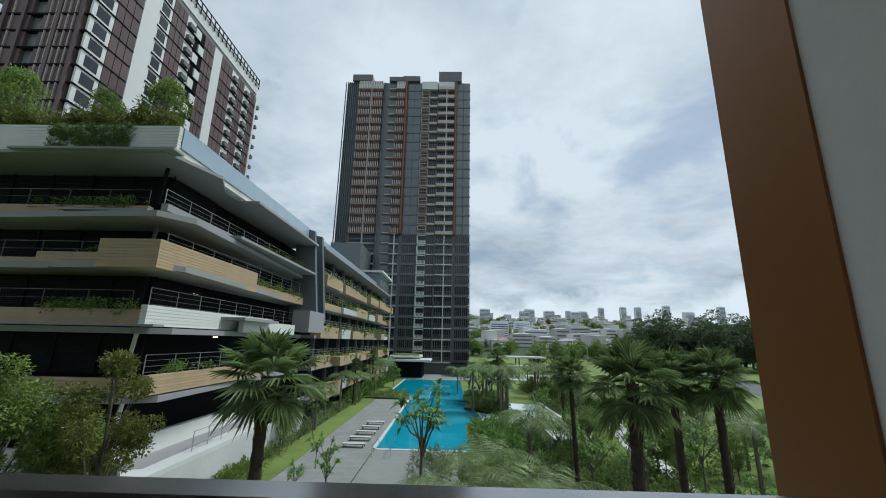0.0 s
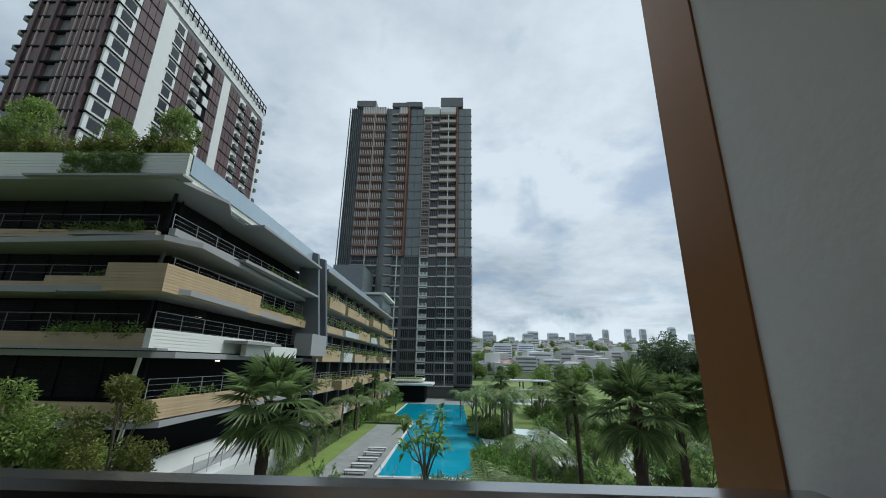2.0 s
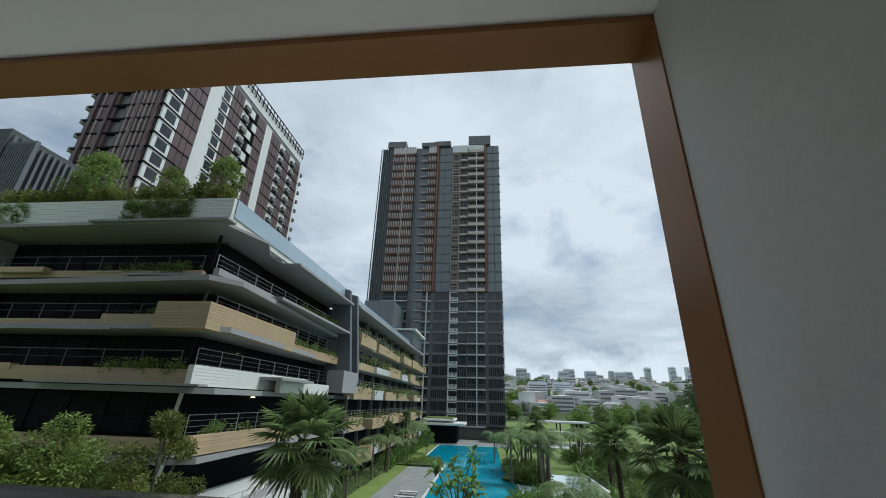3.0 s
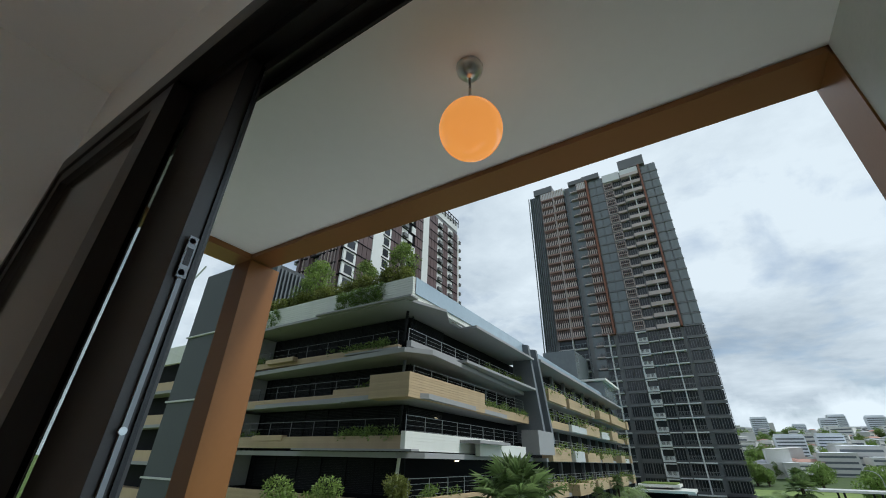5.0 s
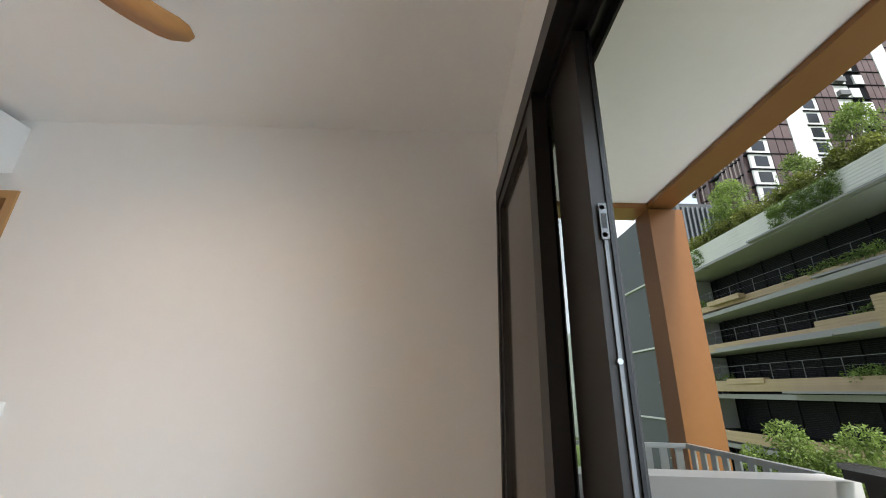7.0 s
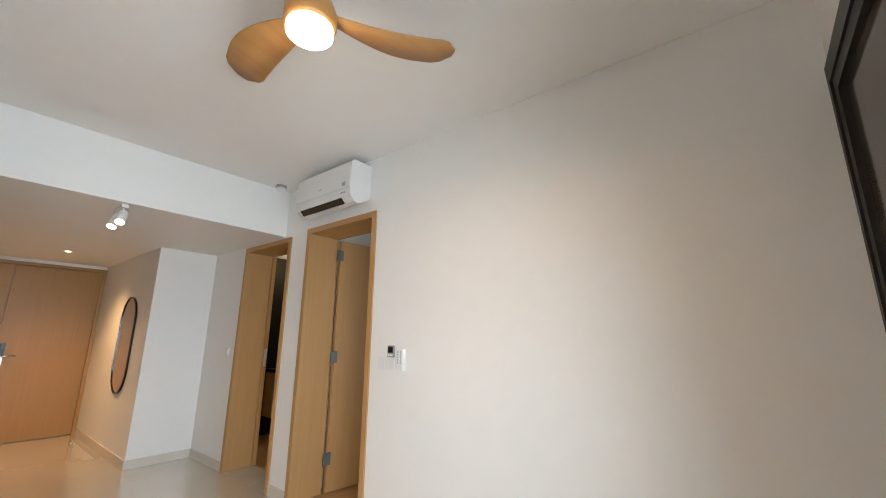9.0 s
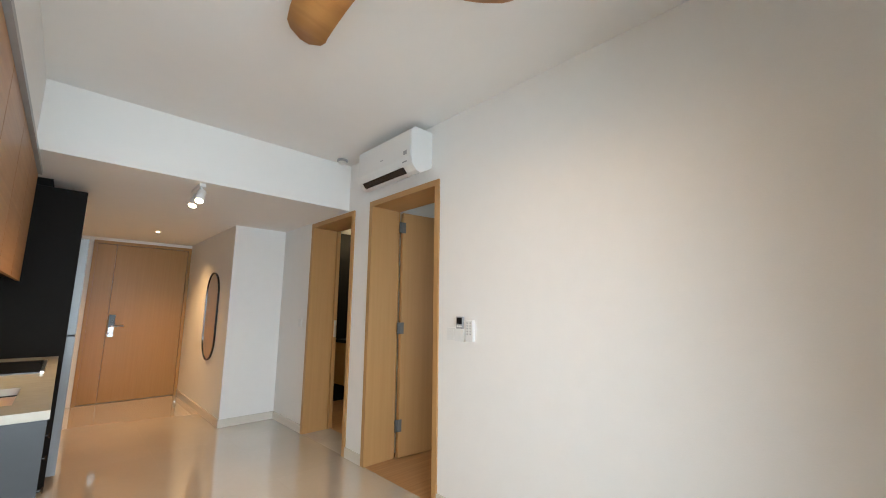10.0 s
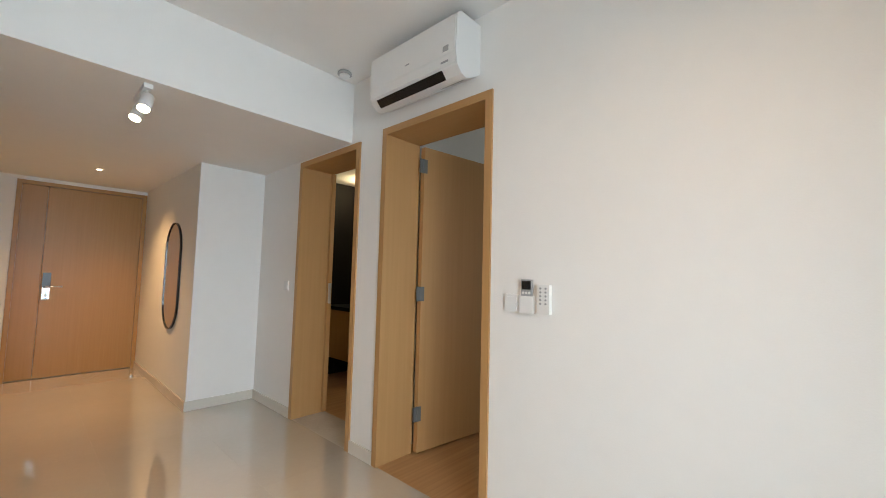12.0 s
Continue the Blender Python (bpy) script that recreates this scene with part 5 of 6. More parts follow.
def tower_piece(key, name, x, z, build, material):
    """One piece a floor, on shared mesh data."""
    if key not in made:
        bm = bmesh.new()
        build(bm)
        ob = part(name, bm, material)
        made[key] = ob
        ob.parent = tw
        ob.location = (x + 14, 0, z - GZ)
    else:
        ob = share(name, made[key], tw, (x + 14, 0, z - GZ))
    if len(made[key].data.polygons) > 12:
        ob["kind"] = "stuff"


def b_window(w, z0=0.7, z1=2.8, n=2):
    def f(bm):
        for k in range(n):
            box(bm, k * w / n + 0.14, (k + 1) * w / n - 0.14, 1.25, 1.45, z0, z1)
    return f


def b_mullions(w, n, z0, z1, y=1.1):
    def f(bm):
        for k in range(n + 1):
            x = k * w / n
            box(bm, x - 0.05, x + 0.05, y, y + 0.12, z0, z1)
    return f


def b_band(w, d, z0, z1):
    def f(bm):
        box(bm, 0, w, d, 1.5, z0, z1)
    return f


def b_slats(w, z0=0.35, z1=1.75, wide=0.26, gap=0.56):
    def f(bm):
        n = max(2, int(w / gap))
        for k in range(n):
            x = (k + 0.25) * w / n
            box(bm, x, x + wide, 0.0, 0.14, z0, z1)
    return f


def b_frame(w, z0, z1):
    """An open rectangular frame with one cross bar."""
    def f(bm):
        for a, b, c, d in ((0, w, z0, z0 + 0.16), (0, w, z1 - 0.14, z1), (0, 0.16, z0, z1), (w - 0.16, w, z0, z1), (0, w, (z0 + z1) / 2 - 0.06, (z0 + z1) / 2 + 0.06)):
            box(bm, a, b, 0.3, 0.5, c, d)
    return f


def b_ribs(w):
    def f(bm):
        n = int(w / 0.55)
        for k in range(n):
            box(bm, k * w / n, k * w / n + 0.14, 0.7, 1.4, 0, FH)
    return f


def b_unit(w):
    def f(bm):
        for k in range(2):
            box(bm, 0.3 + k * w * 0.5, 0.3 + k * w * 0.5 + w * 0.34, 0.5, 0.95, 0.5, 1.3)
    return f


def b_bars(w, n):
    def f(bm):
        for k in range(n):
            box(bm, k * w / n, k * w / n + 0.08, 0.1, 0.2, 0.3, 1.35)
        box(bm, 0, w, 0.08, 0.22, 1.3, 1.4)
    return f


for fl in range(NF):
    z = GZ + fl * FH
    if z < -6:
        continue
    low = z < 30.5
    for bi, (x0, x1, kind) in enumerate(BAYS):
        w = x1 - x0
        if kind == "rib":
            tower_piece((bi, "r"), "rib", x0, z, b_ribs(w), "tw_side")
        elif kind == "fin":
            if not low:
                tower_piece((bi, "f"), "fin", x0, z, b_band(w, -0.25, 0, FH), "tw_orange")
        elif kind == "window":
            if low:
                tower_piece((bi, "w"), "window", x0, z, b_window(w), "tw_glass")
                tower_piece((bi, "b"), "spandrel", x0, z, b_band(w, 1.0, -0.12, 0.55), "tw_dark")
                tower_piece((bi, "m"), "mullion", x0, z, b_mullions(w, 8, 0.55, 2.9, 1.2), "tw_dark")
            else:
                # upper panes take the paler glass, sky reflection painted into its colour
                tower_piece((bi, "v"), "window", x0, z, b_window(w, 0.35, 3.0), "tw_side")
                tower_piece((bi, "c"), "spandrel", x0, z, b_band(w, 1.1, -0.1, 0.25), "tw_dark")
        elif kind == "slat":
            tower_piece((bi, "w"), "window", x0, z, b_window(w), "tw_glass")
            if low:
                tower_piece((bi, "b"), "balcony_slab", x0, z, b_band(w, 0.15, -0.08, 0.14), "tw_white")
                tower_piece((bi, "g"), "balustrade", x0, z, b_bars(w, 9), "tw_side")
                tower_piece((bi, "q"), "pale_post", x0 + w * 0.52, z, b_band(0.22, -0.05, 0, FH), "tw_white")
            else:
                tower_piece((bi, "b2"), "balcony_slab", x0, z, b_band(w, 0.05, -0.1, 0.3), "tw_brown")
                tower_piece((bi, "s"), "slat_screen", x0, z, b_slats(w), "tw_beige")
                tower_piece((bi, "t"), "thin_slats", x0, z, b_slats(w, 1.75, 2.9, 0.16, 0.56), "tw_brown")
                if w > 4:
                    tower_piece((bi, "p"), "pale_post", x0 + w * 0.52, z, b_band(0.3, -0.1, 0, FH), "tw_beige")
        elif kind == "aircon":
            tower_piece((bi, "k"), "back_panel", x0, z, b_band(w, 1.3, 0.2, 2.9), "tw_side")
            tower_piece((bi, "b"), "ledge", x0 + w * 0.25, z, b_band(w * 0.75, 0.3, 0.1, 0.42), "tw_beige")
            tower_piece((bi, "u"), "air_unit", x0 + w * 0.3, z, b_unit(w * 0.7), "tw_dark")
        elif kind == "ledge":
            tower_piece((bi, "w"), "window", x0, z, b_window(w, 1.35, 2.6, 1), "tw_glass")
            if low:
                tower_piece((bi, "k"), "white_wall", x0, z, b_band(w, 0.5, 0.1, 1.25), "tw_white")
                tower_piece((bi, "h"), "white_head", x0, z, b_band(w, 0.5, 2.65, 2.92), "tw_white")
                tower_piece((bi, "m"), "white_jamb", x0, z, b_band(0.3, 0.5, 1.25, 2.65), "tw_white")
                tower_piece((bi, "u"), "air_unit", x0 + 0.2, z, b_unit(w * 0.8), "tw_dark")
            else:
                tower_piece((bi, "f"), "screen_frame", x0, z, b_frame(w, 0.1, 2.7), "tw_beige")
                tower_piece((bi, "n"), "screen_bars", x0, z, b_mullions(w, 5, 0.2, 2.6, 0.35), "tw_brown")
        elif kind == "bay":
            tower_piece((bi, "w"), "window", x0, z, b_window(w, 0.5, 2.85, 1), "tw_glass")
            tower_piece((bi, "m"), "mullion", x0, z, b_mullions(w, 4, 0.4, 2.9), "tw_dark" if low else "tw_brown")
            tower_piece((bi, "b", low), "balcony_slab", x0, z, b_band(w, 0.4, -0.1, 0.1 if low else 0.55), "tw_white" if low else "tw_beige")
        elif kind == "balcony":
            tower_piece((bi, "w"), "window", x0, z, b_window(w), "tw_glass")
            tower_piece((bi, "m"), "mullion", x0, z, b_mullions(w, 8, 0.6, 2.9), "tw_dark" if low else "tw_brown")
            tower_piece((bi, "d"), "divider", x0 + w * 0.5, z, b_band(0.26, 0.05, 0, FH), "tw_white" if low else "tw_beige")
            if low:
                tower_piece((bi, "b"), "balcony_slab", x0, z, b_band(w, 0.0, -0.1, 0.14), "tw_white")
                tower_piece((bi, "g"), "balustrade", x0, z, b_bars(w, 14), "tw_dark")
            else:
                tower_piece((bi, "h"), "balustrade", x0, z, b_band(w, -0.1, -0.05, 0.95 if fl % 5 else 1.25), "tw_beige")
# frames of white caps at the top of the bays
for x0, x1 in ((-29.4, -21.5), (-17.0, -14.2), (-8.7, -3.6), (-3.3, 1.9)):
    slab("bay_cap", x0, x1, TY + 0.1, TY + 1.6, TTOP - 3.2, TTOP - 0.4, "tw_white", tw, "pale slatted cap")
slab("link_block", -30, -22, 100, 113, GZ, 26, "tw_side", tw)

# ---- slab block behind the car park ----
lt = thing("apartment_block", "tall apartment block with plum panels and white strips", "building", (-60, 50, GZ))
LX, LY0, LY1, LTOP = -54.0, 50.0, 98.0, 73.0
slab("body", -69, LX - 0.5, LY0 + 0.5, LY1, GZ, LTOP - 3, "tw_dark", lt, "dark block body")
y = LY0
pat = (("win", 3.4), ("plum", 4.0), ("white", 3.0), ("win", 3.0), ("plum", 3.6), ("ac", 2.6), ("check", 2.8), ("plum", 3.2), ("white", 2.6), ("plum", 4.6), ("ac", 2.8), ("plum", 2.6), ("ac", 3.0), ("plum", 2.4), ("white", 0.7))
tot = sum(p[1] for p in pat)
sc_ = (LY1 - LY0) / tot
lib = {}


def block_piece(key, name, loc, build, material):
    if key not in lib:
        bm = bmesh.new()
        build(bm)
        ob = part(name, bm, material)
        ob.parent = lt
        lib[key] = ob
    else:
        ob = new(name, lib[key].data)
        ob.parent = lt
    ob.location = (loc[0] + 60, loc[1] - 50, loc[2] - GZ)


def simple(x0, x1, y0, y1, z0, z1):
    def f(bm):
        box(bm, x0, x1, y0, y1, z0, z1)
    return f


def plum(w):
    def f(bm):
        n = 3
        for k in range(n):
            box(bm, -0.3, 0.0, k * w / n + 0.06, (k + 1) * w / n - 0.06, 0.1, 2.92)
    return f


LF = 3.0
floors = [10 + LF * k for k in range(int((LTOP - 14.5) / LF))]
for kind, wd in pat:
    wd *= sc_
    for fl, z in enumerate(floors):
        if kind == "white":
            block_piece((kind, wd), "white_strip", (LX, y, z), simple(-0.4, 0.15, 0, wd, 0, LF), "tw_white")
        elif kind == "plum":
            block_piece((kind, wd), "plum_panel", (LX, y, z), plum(wd), "tw_plum")
        elif kind == "win":
            block_piece((kind, wd), "white_wall", (LX, y, z), simple(-0.45, -0.1, 0, wd, 0, LF), "tw_white")
            block_piece((kind, wd, "g"), "window", (LX, y, z), simple(-0.12, -0.05, wd * 0.2, wd * 0.8, 0.6, 2.5), "tw_glass")
        elif kind == "check":
            block_piece((kind, wd), "dark_wall", (LX, y, z), simple(-0.45, -0.2, 0, wd, 0, LF), "darkvoid")
            block_piece((kind, wd, "c"), "white_panel", (LX, y + (wd * 0.45 if fl % 2 else 0), z), simple(-0.2, 0.1, 0, wd * 0.55, 0.2, 2.2), "tw_white")
        else:
            block_piece((kind, wd), "white_wall", (LX, y, z), simple(-0.45, -0.2, 0, wd, 0, LF), "tw_white")
            block_piece((kind, wd, "u"), "air_unit", (LX, y, z), simple(-0.2, 0.5, wd * 0.15, wd * 0.8, 0.4, 1.4), "tw_dark")
    y += wd
for z in floors:
    block_piece(("line",), "floor_line", (LX, LY0, z), simple(-0.3, 0.1, 0, LY1 - LY0, -0.1, 0.08), "darkvoid")
    block_piece(("front",), "front_panel", (-69, LY0, z), simple(0.6, 5.6, -0.1, 0.5, 0.3, 2.8), "tw_plum")
    block_piece(("front2",), "front_panel", (-69, LY0, z), simple(7.6, 14.2, -0.1, 0.5, 0.3, 2.8), "tw_plum")
    for q in (8.6, 9.6, 10.6, 11.6, 12.6, 13.6, 1.6, 2.8):
        block_piece(("slat",), "front_slat", (-69 + q, LY0, z), simple(0, 0.12, -0.35, -0.1, 0.2, 2.9), "tw_beige")
    block_piece(("frontline",), "floor_line", (-69, LY0, z), simple(0, 15, -0.25, 0.5, -0.12, 0.15), "darkvoid")
    block_piece(("edge",), "edge_balcony", (-70.3, LY0 + 0.4, z), simple(0, 1.4, 0, 1.5, 0.0, 0.9), "tw_dark")
    block_piece(("edger",), "edge_balcony", (LX - 0.4, LY1, z), simple(0, 0.9, 0, 0.9, 0.0, 0.9), "tw_dark")
bm = bmesh.new()
for k in range(30):
    yy = LY0 + (LY1 - LY0) * k / 29
    box(bm, LX - 0.1, LX + 0.1, yy - 0.08, yy + 0.08, LTOP - 3, LTOP)
for z in (LTOP - 0.2, LTOP - 1.6):
    box(bm, LX - 0.1, LX + 0.1, LY0, LY1, z, z + 0.2)
part("roof_screen", bm, "louvre", lt, "open dark roof frame")
slab("roof_band", LX - 1.0, LX - 0.35, LY0, LY1, LTOP - 4.5, LTOP - 0.9, "tw_white", lt, "white roof parapet")
for yy in (LY0 + 3, LY0 + 9, LY0 + 20, LY0 + 27):
    slab("front_fin", -69 + (yy - LY0) * 0.5, -69 + (yy - LY0) * 0.5 + 0.5, LY0 - 0.5, LY0, 8, LTOP - 3, "tw_plum", lt)


# ---- plants ----
def mesh_from(name, verts, faces, material, parent=None, label="", smooth=False):
    me = bpy.data.meshes.new(name)
    me.from_pydata([tuple(v) for v in verts], [], [tuple(f) for f in faces])
    me.materials.append(M[material])
    if smooth:
        for p in me.polygons:
            p.use_smooth = True
    ob = new(name, me)
    ob.parent = parent
    if label:
        ob["label"] = label
    return ob


def leaf_cloud(rs, clumps, per, size, slim=0.45, droop=0.3):
    """Many small folded leaves scattered in uneven clumps: (x, y, z, radius) each."""
    V, F = [], []
    for cx, cy, cz, r in clumps:
        n = max(6, int(per * r * r))
        d = rs.normal(size=(n, 3))
        d /= np.linalg.norm(d, axis=1)[:, None]
        rad = r * rs.uniform(0.25, 1.0, n) ** 0.5
        p = d * rad[:, None] * np.array((1, 1, 0.75)) + np.array((cx, cy, cz))
        for q, w in zip(p, d):
            s = size * rs.uniform(0.6, 1.3)
            ax = w + rs.normal(size=3) * 0.8 + np.array((0, 0, -droop))
            ax /= np.linalg.norm(ax)
            up = rs.normal(size=3) + np.array((0, 0, 1.2))
            sd = np.cross(ax, up)
            sd /= np.linalg.norm(sd) + 1e-6
            nn = np.cross(sd, ax)
            i = len(V)
            V += [q, q + ax * s * 0.5 + sd * s * slim * 0.5 + nn * s * 0.08, q + ax * s, q + ax * s * 0.5 - sd * s * slim * 0.5 + nn * s * 0.08]
            F += [(i, i + 1, i + 2), (i, i + 2, i + 3)]
    return V, F


def fan_palm_parts(seed, height, crown, trunk_r):
    rs = np.random.RandomState(seed)
    p = thing("fan_palm", "tall fan palm with a shaggy brown trunk and dark green fronds", "palm tree", (0, 0, 0), "garden palms")
    bm = bmesh.new()
    path, rad = [], []
    bend = rs.uniform(-0.25, 0.25, 2)
    for k in range(29):
        u = k / 28
        path.append((bend[0] * u * u, bend[1] * u * u, height * u))
        rad.append(trunk_r * (1.12 - 0.12 * u + (0.07 if k % 2 else -0.05)) * (1.0 + 0.25 * max(0, u - 0.75)))
    tube(bm, path, rad, 12)
    top = Vector(path[-1])
    # old leaf stubs
    for k in range(240):
        u = rs.uniform(0.15, 1.0)
        a = rs.uniform(0, math.tau)
        c = Vector((bend[0] * u * u, bend[1] * u * u, height * u))
        o = Vector((math.cos(a), math.sin(a), 0))
        s = Vector((-o.y, o.x, 0)) * 0.05
        b = c + o * trunk_r * 0.95
        t = c + o * (trunk_r + rs.uniform(0.03, 0.11)) + Vector((0, 0, rs.uniform(0.08, 0.25)))
        v = [bm.verts.new(b - s), bm.verts.new(b + s), bm.verts.new(t)]
        bm.faces.new(v)
    part("trunk", bm, "bark", p, "shaggy brown trunk")
    for tag, matn, lo, hi, count in (("crown", "palm", -20, 85, 24), ("old_fronds", "feather", -68, -28, 8)):
        V, F = [], []
        for k in range(count):
            a = k * 2.399963 + rs.uniform(-0.2, 0.2)
            el = radians(lo + (hi - lo) * ((k + 0.5) / count) ** 0.85 + rs.uniform(-6, 6))
            out = np.array((math.cos(a) * math.cos(el), math.sin(a) * math.cos(el), math.sin(el)))
            side = np.array((-math.sin(a), math.cos(a), 0))
            nrm = np.cross(out, side)
            L = crown * rs.uniform(0.42, 0.55)
            base = np.array(top)
            tip = base + out * L + np.array((0, 0, -0.10 * L))
            i = len(V)
            V += [base - side * 0.02, base + side * 0.02, tip + side * 0.012, tip - side * 0.012]
            F += [(i, i + 1, i + 2, i + 3)]
            R = crown * rs.uniform(0.48, 0.60)
            nseg = 22
            for j in range(nseg):
                th = radians(-118 + 236 * j / (nseg - 1))
                d = out * math.cos(th) + side * math.sin(th)
                r = R * (0.78 + 0.22 * math.cos(th * 0.7)) * rs.uniform(0.92, 1.05)
                wv = np.cross(nrm, d) * r * 0.05
                fold = nrm * r * 0.03
                mid = tip + d * r * 0.55 - nrm * 0.0
                end = tip + d * r + np.array((0, 0, -rs.uniform(0.10, 0.30) * r))
                i = len(V)
                V += [tip, mid + wv + fold, end, mid - wv + fold, mid - fold]
                F += [(i, i + 1, i + 4), (i + 1, i + 2, i + 4), (i + 4, i + 2, i + 3), (i, i + 4, i + 3)]
        mesh_from(tag, V, F, matn, p, "dark green fan leaves" if tag == "crown" else "drooping grey-green old fronds")
    return p


def feather_palm_parts(seed, height, crown, trunk_r, fronds=13, lift=50):
    rs = np.random.RandomState(seed)
    p = thing("feather_palm", "feathery young palm with arching pale fronds", "palm tree", (0, 0, 0), "garden palms")
    bm = bmesh.new()
    tube(bm, [(0, 0, 0), (0.03, 0.02, height * 0.5), (0, 0.04, height)], [trunk_r * 1.2, trunk_r, trunk_r * 0.8], 9)
    part("trunk", bm, "bark_g", p)
    V, F = [], []
    for k in range(fronds):
        a = k * 2.399963 + rs.uniform(-0.3, 0.3)
        el = radians(rs.uniform(lift - 25, lift + 30))
        h = np.array((math.cos(a), math.sin(a), 0))
        L = crown * rs.uniform(0.85, 1.15)
        pos = np.array((0, 0.04, height))
        n = 22
        prev = pos
        ang = el
        for j in range(n):
            d = h * math.cos(ang) + np.array((0, 0, 1)) * math.sin(ang)
            nxt = prev + d * L / n
            side = np.array((-math.sin(a), math.cos(a), 0))
            i = len(V)
            w = 0.022 * (1 - j / n) + 0.004
            V += [prev - side * w, prev + side * w, nxt + side * w, nxt - side * w]
            F += [(i, i + 1, i + 2, i + 3)]
            if j > 2:
                ll = crown * 0.30 * math.sin(math.pi * (0.12 + 0.86 * j / n)) + 0.05
                for sgn in (-1, 1):
                    for q in (0, 0.5):
                        b = prev + (nxt - prev) * q
                        dd = side * sgn * 0.86 + d * 0.5 + np.array((0, 0, -0.18 - rs.uniform(0, 0.25)))
                        dd /= np.linalg.norm(dd)
                        e = b + dd * ll * rs.uniform(0.85, 1.1) + np.array((0, 0, -0.12 * ll))
                        m = b + dd * ll * 0.5
                        ww = d * 0.022
                        i = len(V)
                        V += [b, m + ww, e, m - ww]
                        F += [(i, i + 1, i + 2, i + 3)]
            prev = nxt
            ang -= radians(115) / n * rs.uniform(0.6, 1.3)
    mesh_from("crown", V, F, "feather", p, "arching feather fronds")
    return p


def broad_tree_parts(seed, height, spread):
    """A sparse frangipani-like tree: few stems that end in rosettes of large leaves."""
    rs = np.random.RandomState(seed)
    p = thing("broadleaf_tree", "young tree with rosettes of large glossy green leaves", "tree", (0, 0, 0), "garden trees")
    bm = bmesh.new()
    tips = []
    tube(bm, [(0, 0, 0), (0.02, 0, height * 0.55)], [0.06, 0.045], 7)
    for k in range(9):
        a = k * 2.4
        r = spread * rs.uniform(0.25, 1.0)
        t = (r * math.cos(a), r * math.sin(a), height * rs.uniform(0.66, 1.0))
        tube(bm, [(0.02, 0, height * rs.uniform(0.35, 0.55)), (t[0] * 0.55, t[1] * 0.55, t[2] * 0.82), t], [0.035, 0.025, 0.015], 6)
        tips.append(t)
    part("trunk", bm, "bark_g", p)
    V, F = [], []
    for t in tips:
        for k in range(20):
            a = k * 2.4 + rs.uniform(-0.2, 0.2)
            el = radians(rs.uniform(-20, 65))
            d = np.array((math.cos(a) * math.cos(el), math.sin(a) * math.cos(el), math.sin(el)))
            s = np.array((-math.sin(a), math.cos(a), 0))
            L = rs.uniform(0.32, 0.5)
            b = np.array(t) - np.array((0, 0, rs.uniform(0, 0.35)))
            m = b + d * L * 0.55
            e = b + d * L + np.array((0, 0, -0.12))
            i = len(V)
            V += [b, m + s * L * 0.19 + np.array((0, 0, 0.02)), e, m - s * L * 0.19 + np.array((0, 0, 0.02)), m]
            F += [(i, i + 1, i + 4), (i + 1, i + 2, i + 4), (i + 4, i + 2, i + 3), (i, i + 4, i + 3)]
    mesh_from("crown", V, F, "broad", p, "large glossy leaves")
    return p


def leafy_tree_parts(seed, height, spread, leaf, material, per=230, clear=0.35, label="slender leafy garden tree with a light crown"):
    rs = np.random.RandomState(seed)
    p = thing("leafy_tree", label, "tree", (0, 0, 0), "garden trees")
    bm = bmesh.new()
    tube(bm, [(0, 0, 0), (0.05, 0.03, height * clear), (0, 0.05, height * 0.8)], [0.09, 0.065, 0.02], 8)
    clumps = []
    for k in range(32):
        a = k * 2.4 + rs.uniform(-0.4, 0.4)
        u = rs.uniform(clear, 1.0)
        r = spread * math.sin(math.pi * min(0.97, 0.18 + 0.8 * (u - clear) / (1 - clear))) * rs.uniform(0.4, 1.0)
        t = (r * math.cos(a), r * math.sin(a), height * u)
        z0 = height * max(clear * 0.75, u - 0.28)
        tube(bm, [(0.03, 0.03, z0), (t[0] * 0.5, t[1] * 0.5, (z0 + t[2]) / 2 + 0.1), t], [0.04, 0.022, 0.008], 5)
        clumps.append((*t, spread * rs.uniform(0.22, 0.42)))
    part("trunk", bm, "bark_g", p)
    V, F = leaf_cloud(rs, clumps, per / (spread * 0.3) ** 2 * 0.35, leaf)
    mesh_from("crown", V, F, material, p, "many small leaves")
    return p


def put(ob, x, y, z, s=1.0, turn=0.0):
    """Moves the first of a kind, or places a copy of it."""
    if not ob.get("placed"):
        ob["placed"] = 1
        ob.matrix_basis = pose(x, y, z, 0, 0, turn) @ Matrix.Scale(s, 4)
        return ob
    c = copy_thing(ob, pose(x, y, z, 0, 0, turn))
    c.scale = (s, s, s)
    return c


# palms near the balcony
pa = fan_palm_parts(3, 7.55, 1.9, 0.17)
put(pa, -4.15, 14.0, GZ)
pb = fan_palm_parts(8, 7.75, 1.5, 0.15)
put(pb, 6.72, 12.0, GZ)
pc = fan_palm_parts(14, 7.8, 1.25, 0.11)
put(pc, 9.35, 14.6, GZ, 0.99, 40)
put(pc, 10.3, 14.0, GZ, 1.0, 150)
put(pc, 8.3, 22.5, GZ, 0.93, 80)
put(pa, 12.5, 40, GZ, 0.85, 30)
put(pb, 17.0, 56, GZ, 0.9, 70)
put(pa, 9.0, 62, GZ, 0.9, 70)
put(pc, 20.0, 70, GZ, 0.95, 10)
put(pb, -11.5, 58, GZ, 0.7, 20)
put(pb, -12.0, 74, GZ, 0.8, 200)
put(pc, 11.5, 84, GZ, 1.0, 33)
put(pa, 26.0, 62, GZ, 0.8, 140)
